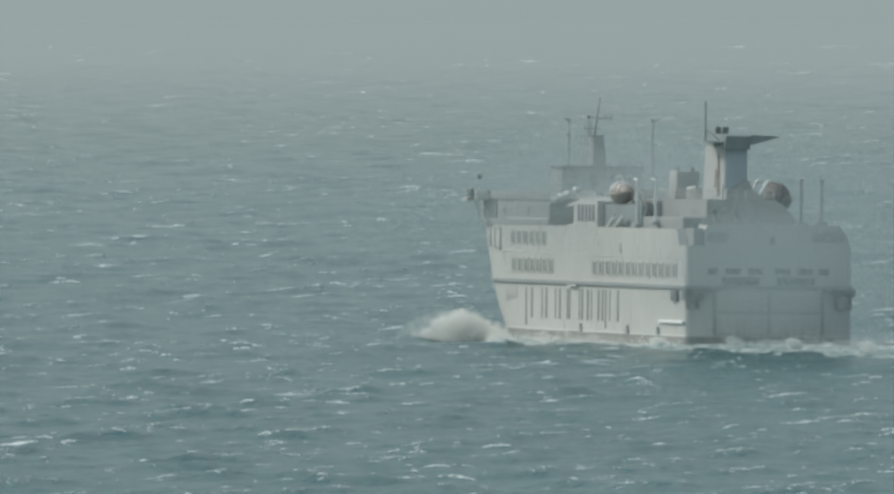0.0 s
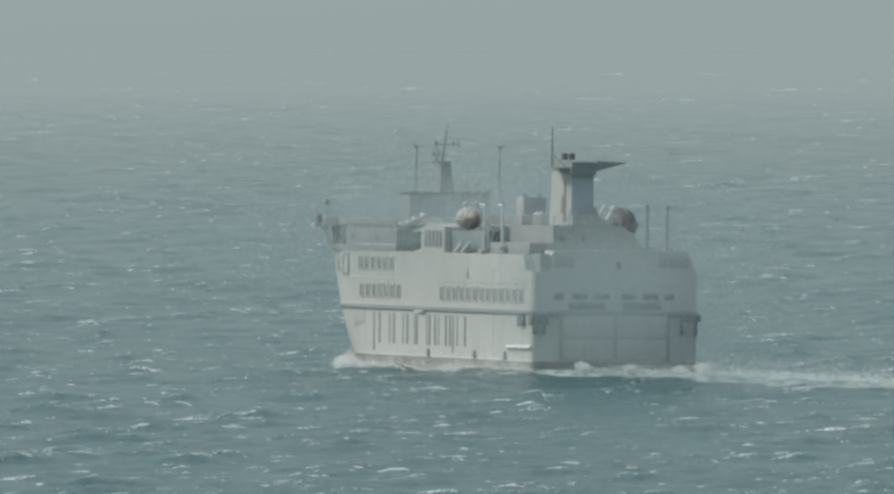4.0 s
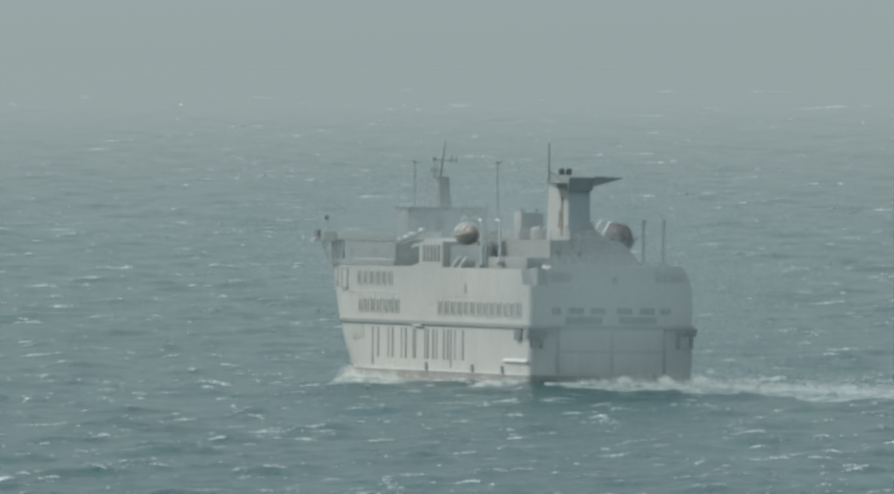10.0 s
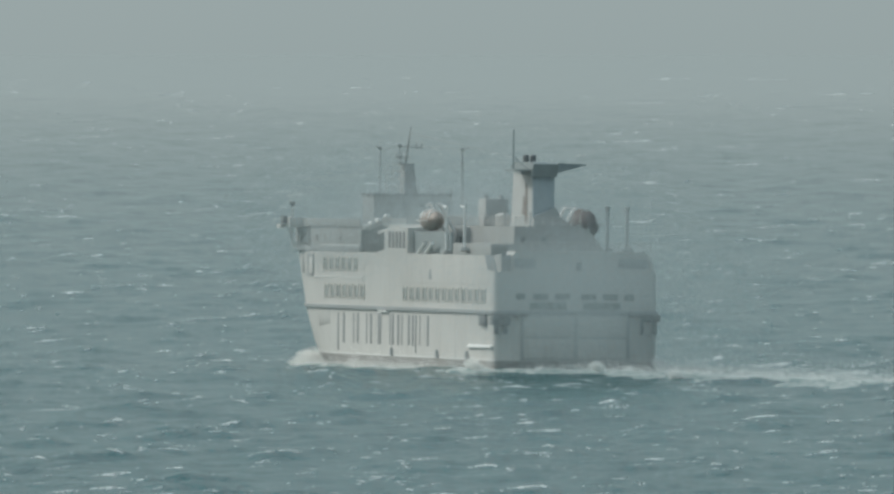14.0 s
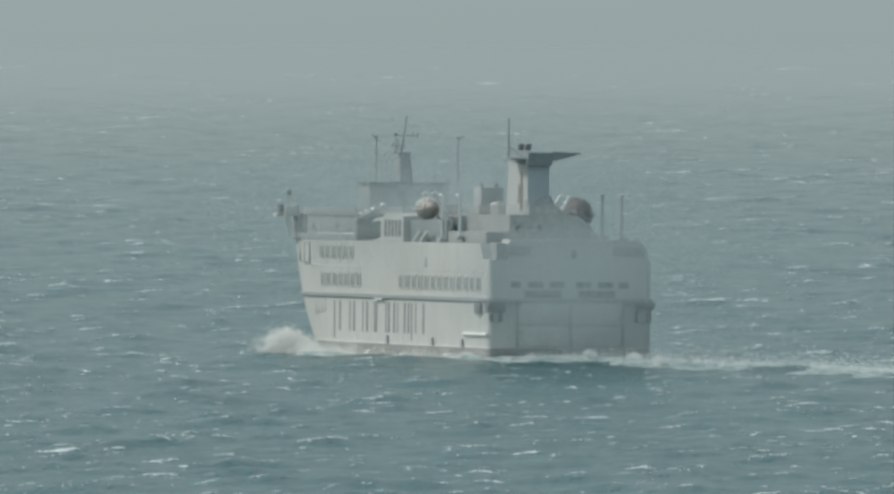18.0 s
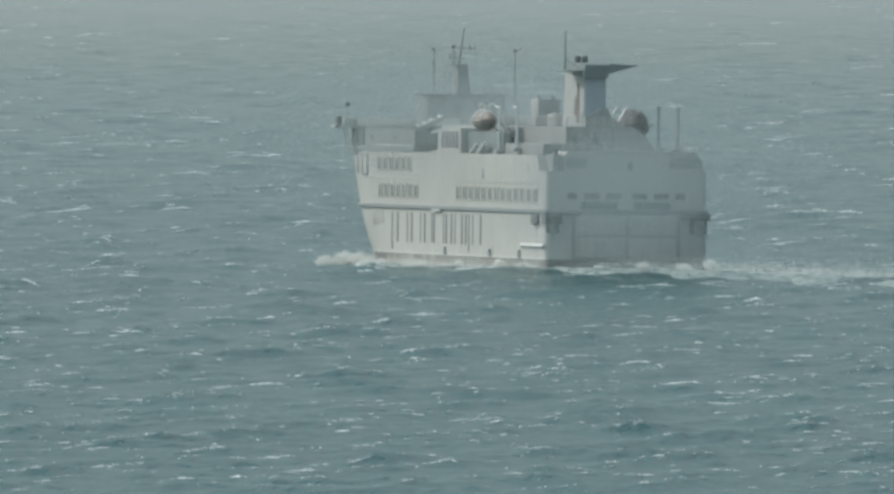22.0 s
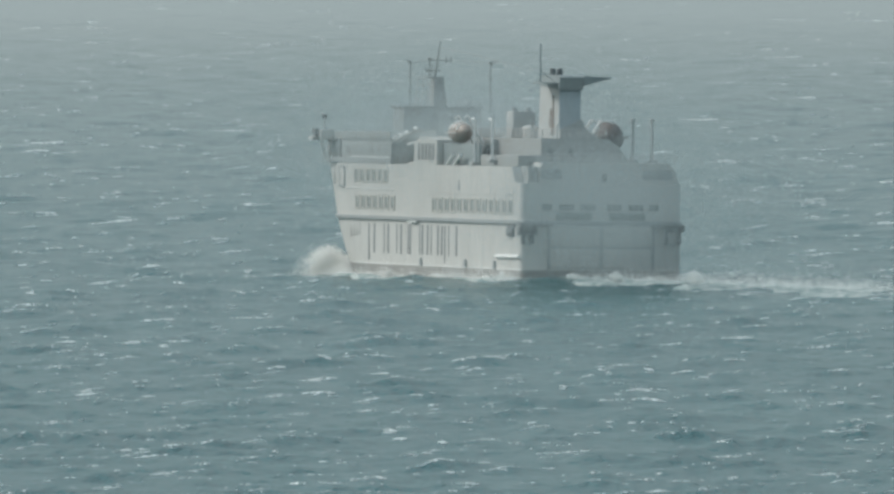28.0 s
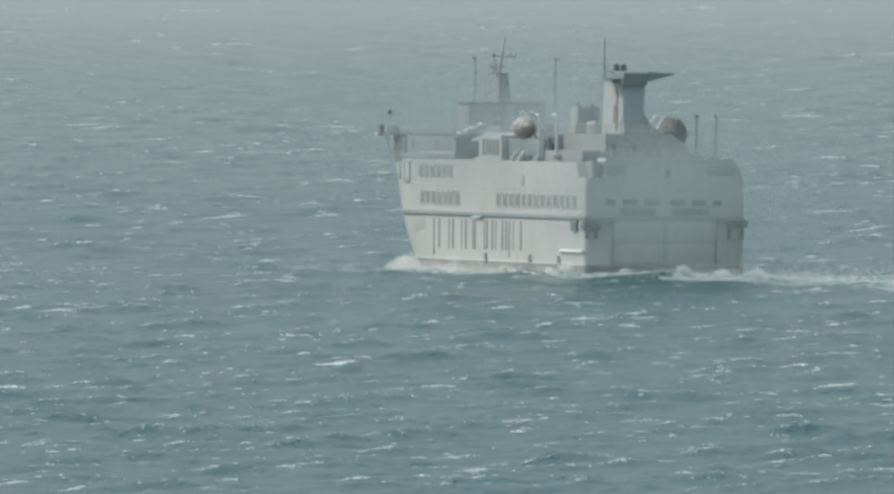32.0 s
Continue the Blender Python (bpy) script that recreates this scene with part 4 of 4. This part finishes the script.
    for x, y, z0, z1 in ((78.8, -3.2, 19.4, 20.4), (78.8, -2.2, 19.4, 20.8), (70, -4, 15.6, 20.5), (52, 1.8, 15.9, 19.9)):
        bm = bmesh.new()
        rod(bm, (x, y, z0), (x, y, z1), 0.07, 0.04)
        ball(bm, (x, y, z1), 0.14, 1)
        part("aerial", bm, HOUSE, ferry, "thin whip aerial")
    # stays
    for p, q in (((82.2, -1.9, 25.0), (62.5, -2.0, 24.6)), ((82.2, 0.9, 25.0), (82.5, 3.0, 24.5)), ((82.1, -0.4, 26.6), (22, 0, 23.3))):
        bm = bmesh.new()
        rod(bm, p, q, 0.018, seg=4)
        part("stay_wire", bm, HOUSE, ferry)


build_masts()


# ---- foam that the ferry throws up ----
def make_wake():
    """Foam heaped along the hull and trailing astern, in the ferry's own axes."""
    g = np.random.default_rng(5)
    objs = []
    for name, xs, ys, high, label in (
        ("bow_foam", np.linspace(108, 60, 70), (-0.5, 3.2, 12), 0.55, "white foam rolling along the bow"),
        ("side_foam", np.linspace(62, -2, 100), (-0.3, 3.0, 10), 0.36, "broken foam along the ferry's side"),
        ("wake", np.linspace(9, -170, 300), (-6.0, 7.5, 30), 0.65, "pale foaming wake trailing behind the ferry"),
    ):
        ny = ys[2]
        verts, faces = [], []
        for i, x in enumerate(xs):
            for k in range(ny):
                u = k / (ny - 1)
                y = ys[0] + (ys[1] - ys[0]) * u
                if name != "wake":
                    y += beam(max(x, 0.9), 0.3)
                else:
                    y *= 1 + 0.007 * max(-x, 0)
                edge = math.sin(math.pi * min(max(u, 0.0), 1.0)) ** 0.5
                lump = noise.noise((x * 0.22, y * 0.5, 3.3)) + 0.6 * noise.noise((x * 0.7, y * 1.3, 9.1))
                edge *= min(1.0, (i + 0.2) / 8, (len(xs) - i - 0.8) / 8) ** 0.5
                fade = 1.0 if name != "wake" else max(0.3, 1 + x / 160)
                z = high * fade * edge * (0.62 + 0.6 * max(lump, -0.4)) - (1 - edge) * 0.4 - 0.05
                if name != "wake":
                    z -= 0.0068 * max(x, 0.0)
                verts.append((x + g.normal(0, 0.1), y, z))
        for i in range(len(xs) - 1):
            for k in range(ny - 1):
                p = i * ny + k
                faces.append((p, p + 1, p + ny + 1, p + ny))
        me = bpy.data.meshes.new(name)
        me.from_pydata(verts, [], faces)
        me.materials.append(WAKE)
        me.polygons.foreach_set("use_smooth", [True] * len(me.polygons))
        objs.append(tagged(new(name, me), label, "foam", kind="stuff"))
    return objs


bow_foam, side_foam, wake = make_wake()


def make_mist(wide, drops, seed, big=0.06):
    """A thrown sheet of fine drops, rounded and lumpy."""
    g = np.random.default_rng(seed)
    # most drops fly in a thrown sheet, the rest inside it and in strands
    c = g.normal(0, 1, (drops, 3))
    c /= np.linalg.norm(c, axis=1)[:, None]
    knots = g.normal(0, 0.8, (16, 3))
    lumps = 1 + 0.22 * np.sin(5.1 * c[:, 0] + seed) * np.sin(4.3 * c[:, 2] - seed) + 0.15 * np.sin(9 * c[:, 1] + 7 * c[:, 2])
    c *= (lumps * np.where(g.random(drops) < 0.68, g.normal(1.15, 0.13, drops), 1.3 * g.random(drops)))[:, None]
    pull = (g.uniform(0.0, 0.7, drops) * (g.random(drops) < 0.3))[:, None]
    c = (c * (1 - pull) + knots[g.integers(0, 16, drops)] * pull) * (0.85 * wide, 1.1 * wide, 0.75 * wide)
    c[:, 2] += 0.25 * c[:, 1]
    # each drop is a flat fleck, turned between sun and eye to brighten the spray
    face = np.array((-0.6, -0.3, 0.5)) + g.normal(0, 0.4, (drops, 3))
    face /= np.linalg.norm(face, axis=1)[:, None]
    side = np.cross(face, g.normal(0, 1, (drops, 3)))
    side /= np.linalg.norm(side, axis=1)[:, None]
    rise = np.cross(face, side)
    size = g.uniform(0.45 * big, 1.25 * big, drops)[:, None]
    verts = np.stack([c + size * side, c + size * (-0.5 * side + 0.87 * rise), c - size * (0.5 * side + 0.87 * rise)], 1).reshape(-1, 3)
    faces = np.arange(drops * 3).reshape(-1, 3)
    me = bpy.data.meshes.new("spray_mist")
    me.from_pydata(verts.tolist(), [], faces.tolist())
    me.materials.append(MIST)
    return tagged(new("spray_mist", me), "drifting mist of fine white spray drops", "spray", kind="stuff")


# each lobe: size, reach outwards, height, how long it hangs, start after the blow, place along the hull
LOBES = ((1.6, 0.9, 1.7, 1.5, 0.0, 97.0), (1.7, 3.4, 2.6, 1.4, 0.0, 99.0), (1.8, 5.6, 3.4, 1.4, 0.02, 100.0), (1.7, 8.0, 2.7, 1.5, 0.05, 101.0),
         (1.8, 2.6, 1.5, 1.8, 0.08, 98.0), (1.7, 7.4, 0.9, 1.6, 0.1, 99.5), (1.5, 10.6, 1.2, 1.6, 0.12, 101.5))
MISTS = ((1.9, 4.4, 3.2, 1.7, 0.05, 99.5), (1.9, 7.6, 3.0, 1.8, 0.08, 100.5), (1.8, 11.0, 2.2, 1.9, 0.1, 101.5), (1.7, 14.5, 1.2, 2.1, 0.15, 102.5),
         (1.8, 5.0, 1.8, 2.1, 0.2, 98.0), (1.8, 10.0, 0.8, 2.2, 0.25, 100.0), (1.7, 1.6, 1.6, 2.1, 0.2, 97.5))
spray_lobes = [make_mist(0.8 * lobe[0], 6500, 40 + i, 0.075) for i, lobe in enumerate(LOBES)]
mist_lobes = [make_mist(lobe[0], 2600, 80 + i) for i, lobe in enumerate(MISTS)]
# when the bow strikes, and how hard
BLOWS = ((-1.2, 1.05), (0.9, 0.7), (4.4, 1.2), (10.2, 0.8), (17.4, 0.78), (22.15, 0.88), (27.5, 1.34))
# lesser slaps between them, thrown by three small lobes of their own
CURLS = ((1.6, 1.4, 2.7, 1.2, 0.0, 97.0), (1.6, 3.4, 2.8, 1.2, 0.03, 98.5), (1.5, 6.6, 1.8, 1.3, 0.06, 100.0))
SLAPS = ((3.8, 0.6), (6.9, 0.62), (7.65, 0.74), (8.8, 0.62), (11.25, 0.72), (13.7, 0.72), (16.1, 0.76), (19.35, 0.62), (20.65, 0.86), (26.15, 0.76), (29.6, 0.62), (31.65, 0.74))
curl_lobes = [make_mist(0.75 * lobe[0], 5200, 150 + i, 0.07) for i, lobe in enumerate(CURLS)]
spray_low = make_mist(0.95, 5200, 61, 0.075)
spray_foot = make_mist(0.9, 5200, 62, 0.075)


def make_side_mist(x0, x1, drops, seed, lane=None):
    """Low spray that smokes along the ferry's side above the foam, or along a lane of the wake."""
    g = np.random.default_rng(seed)
    x = g.uniform(x0, x1, drops)
    side = np.array([beam(max(v, 1.0), 0.3) for v in np.linspace(x0, x1, 60)])
    tall = 0.55 + 0.4 * np.sin(0.31 * x + seed) * np.sin(0.83 * x)
    c = np.stack([x, np.interp(x, np.linspace(x0, x1, 60), side) + 0.3 + np.abs(g.normal(0, 0.8, drops)), np.abs(g.normal(0, 1, drops)) * tall], -1)
    if lane is not None:
        c[:, 1] = lane + g.normal(0, 3.2, drops)
    a = g.normal(0, 1, (drops, 3))
    a /= np.linalg.norm(a, axis=1)[:, None]
    b = np.cross(a, g.normal(0, 1, (drops, 3)))
    b /= np.linalg.norm(b, axis=1)[:, None]
    s = 0.06 * g.uniform(0.5, 1.3, drops)[:, None]
    verts = np.stack([c + s * a, c + s * (-0.5 * a + 0.87 * b), c - s * (0.5 * a + 0.87 * b)], 1).reshape(-1, 3)
    me = bpy.data.meshes.new("side_mist")
    me.from_pydata(verts.tolist(), [], np.arange(drops * 3).reshape(-1, 3).tolist())
    me.materials.append(MIST)
    return tagged(new("side_mist", me), "low pale spray smoking along the ferry's side", "spray", kind="stuff")


side_mists = [make_side_mist(x0, x1, drops, 170 + i) for i, (x0, x1, drops) in enumerate(((62, 100, 9000), (34, 66, 4500), (-1, 38, 6000)))]
wake_mist = make_side_mist(-75, -6, 13000, 181, 0.5)


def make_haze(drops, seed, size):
    """Flecks added astern and over the upper works, standing in for haze in the air."""
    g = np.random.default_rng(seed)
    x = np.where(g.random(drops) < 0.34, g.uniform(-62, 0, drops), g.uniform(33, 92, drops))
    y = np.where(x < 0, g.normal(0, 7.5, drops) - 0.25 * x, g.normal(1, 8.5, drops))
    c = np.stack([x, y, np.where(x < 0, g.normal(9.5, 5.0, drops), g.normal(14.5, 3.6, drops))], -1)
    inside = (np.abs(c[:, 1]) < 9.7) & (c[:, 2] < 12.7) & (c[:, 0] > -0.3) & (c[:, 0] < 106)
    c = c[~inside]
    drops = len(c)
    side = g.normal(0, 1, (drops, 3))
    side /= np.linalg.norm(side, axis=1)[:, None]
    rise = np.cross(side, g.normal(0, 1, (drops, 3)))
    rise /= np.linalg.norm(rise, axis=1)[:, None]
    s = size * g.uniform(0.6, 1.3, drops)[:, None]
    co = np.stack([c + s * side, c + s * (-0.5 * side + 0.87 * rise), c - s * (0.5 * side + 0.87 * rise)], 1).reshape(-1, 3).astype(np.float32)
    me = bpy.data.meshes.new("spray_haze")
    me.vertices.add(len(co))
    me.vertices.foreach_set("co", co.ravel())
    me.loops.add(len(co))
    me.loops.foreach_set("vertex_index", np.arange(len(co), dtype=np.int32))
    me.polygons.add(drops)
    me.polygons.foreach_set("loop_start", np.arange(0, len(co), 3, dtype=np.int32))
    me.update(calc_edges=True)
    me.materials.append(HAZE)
    return tagged(new("spray_haze", me), "thin veil of grey flecks standing in for haze about the ferry", "spray", kind="stuff")


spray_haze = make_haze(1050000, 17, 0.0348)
# small foam bursts that roll along the ferry's side: place along it, off it, size, quickness
ROLLS = ((80, 9.9, 0.45, 1.5), (58, 10.3, 0.4, 1.1), (38, 10.2, 0.4, 1.9), (14, 10.6, 0.55, 1.3), (4, 10.8, 0.7, 1.0), (-6, 5.0, 0.7, 1.6), (-5, -9.2, 0.8, 1.2), (-15, -3.0, 0.6, 0.9), (-24, 4.0, 0.6, 1.4), (-34, -2.0, 0.7, 1.1))
rolls = [make_mist(size, 1900, 130 + i, 0.07) for i, (x, y, size, quick) in enumerate(ROLLS)]


# ---- what moves ----
def ferry_at(t):
    """The ferry's pose: under way to the north-west, bow slightly down, leaning a little to starboard."""
    u = t / 32
    return pose(10 - 21.74 * u, 2000 + 86.98 * u, 0, 0.8, 0.95, 104 + 0.404 * u)


def level_at(t, x, y, z):
    """A pose beside the ferry that keeps level on the swell."""
    m = ferry_at(t)
    p = m @ Vector((x, y, 0))
    return pose(p.x, p.y, p.z + z, 0, 0, 104 + 0.404 * t / 32)


def motions():
    walk(ferry, [(t, ferry_at(t)) for t in (0.0, 8.0, 16.0, 24.0, 32.0)])
    for ob, local in RIDERS:
        walk(ob, [(t, ferry_at(t) @ local) for t in (0.0, 8.0, 16.0, 24.0, 32.0)])
    for ob in (bow_foam, side_foam):
        walk(ob, [(t, ferry_at(t) @ pose(0, 0, -0.4 + 0.1 * math.sin(t * 1.3))) for t in np.arange(0, 32.01, 0.8).tolist()])
    walk(wake, [(t, level_at(t, 3, 4.5, -0.22 + 0.06 * math.sin(t * 1.3)) @ pose(0, 0, 0, 0, 0, 21)) for t in np.arange(0, 32.01, 0.8).tolist()])
    walk(wake_mist, [(t, level_at(t, 3, 4.5, 0.05 + 0.2 * math.sin(t * 0.9)) @ pose(2 * math.sin(0.6 * t), 0, 0, 0, 0, 21)) for t in np.arange(0, 32.01, 0.8).tolist()])
    walk(water, [(0.0, pose(0, 0, 0)), (16.0, pose(10, 43.5, 0)), (32.0, pose(20, 87, 0))])
    # each flock of crests breaks, sinks back and breaks again in its own time
    for i, ob in enumerate(caps):
        rows = []
        for t in np.arange(0, 32.01, 0.4).tolist():
            beat = math.sin((1.15 + 0.13 * (i // 2 * 5 % 12)) * t + 2.4 * (i // 2) + math.pi * (i % 2))
            rows.append((t, pose(0.625 * t + 0.25 * math.sin(0.8 * t + i), 2.719 * t, min(0.02, 0.5 * beat + 0.11))))
        walk(ob, rows)
    thrown = [(ob, lobe, BLOWS) for ob, lobe in zip(spray_lobes + mist_lobes, LOBES + MISTS)] + [(ob, lobe, SLAPS) for ob, lobe in zip(curl_lobes, CURLS)]
    for lobe, (size, out, high, hang, late, x), blows in thrown:
        rows = {}
        deep = -5.0
        for n, (t0, hard) in enumerate(blows):
            start = t0 + late
            stop = blows[n + 1][0] + late - 0.7 if n + 1 < len(blows) else 99.0
            last = start
            for k in range(0, 19):
                u = 0.2 * k
                # a hard blow hangs longer in the air than a light one
                t = round(start + u * hard ** 1.4, 2)
                rise = -2.15 + hard * high * (u / 0.8) * math.exp(1 - u / 0.8) - 1.5 * max(0.0, u - hang) ** 2 - max(0.0, 1 - u / 0.3)
                y = 6.4 + hard * out * (1 - math.exp(-u / 1.1)) + 0.5 * u
                if k > 3 and (rise < -3.3 or t > stop):
                    break
                if 0 <= t <= 32:
                    rows[t] = level_at(t, x, y, rise)
                last = t
            for t, y in ((start - 0.2, 6.0), (last + 0.3, 9.0)):
                if 0 <= t <= 32:
                    rows[round(t, 2)] = level_at(t, x, y, deep)
        for t in (0.0, 32.0):
            if t not in rows and not any(abs(t - r) < 0.21 for r in rows):
                rows[t] = level_at(t, x, 6.0, deep)
        if 0.0 not in rows:
            rows[0.0] = rows[min(rows)]
        if 32.0 not in rows:
            rows[32.0] = rows[max(rows)]
        walk(lobe, sorted(rows.items()))
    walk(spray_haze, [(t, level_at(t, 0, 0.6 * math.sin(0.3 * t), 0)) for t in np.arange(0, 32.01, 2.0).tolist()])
    for i, (ob, (x, y, size, quick)) in enumerate(zip(rolls, ROLLS)):
        walk(ob, [(t, level_at(t, x - 2.5 * math.sin(0.37 * t + i), y + 0.3 * math.sin(0.9 * t + 2 * i), -0.007 * x - 0.3 + 0.75 * size * math.sin(quick * t + 1.7 * i))) for t in np.arange(0, 32.01, 0.4).tolist()])
    for i, ob in enumerate(side_mists):
        walk(ob, [(t, ferry_at(t) @ pose(1.5 * math.sin(0.5 * t + 2 * i), 0.2 * math.sin(0.9 * t + i), -1.0 + 0.3 * math.sin(0.8 * t + 2.1 * i))) for t in np.arange(0, 32.01, 0.8).tolist()])
    # low foam that keeps rolling off the bow
    walk(spray_low, [(t, level_at(t, 97, 8.2 + 1.3 * math.sin(t * 1.1), -1.3 + 0.4 * math.sin(t * 1.7))) for t in np.arange(0, 32.01, 0.4).tolist()])
    walk(spray_foot, [(t, level_at(t, 94.5, 7.6 + 0.7 * math.sin(t * 0.9 + 2), -1.15 + 0.35 * math.sin(t * 2.1 + 1))) for t in np.arange(0, 32.01, 0.4).tolist()])


motions()
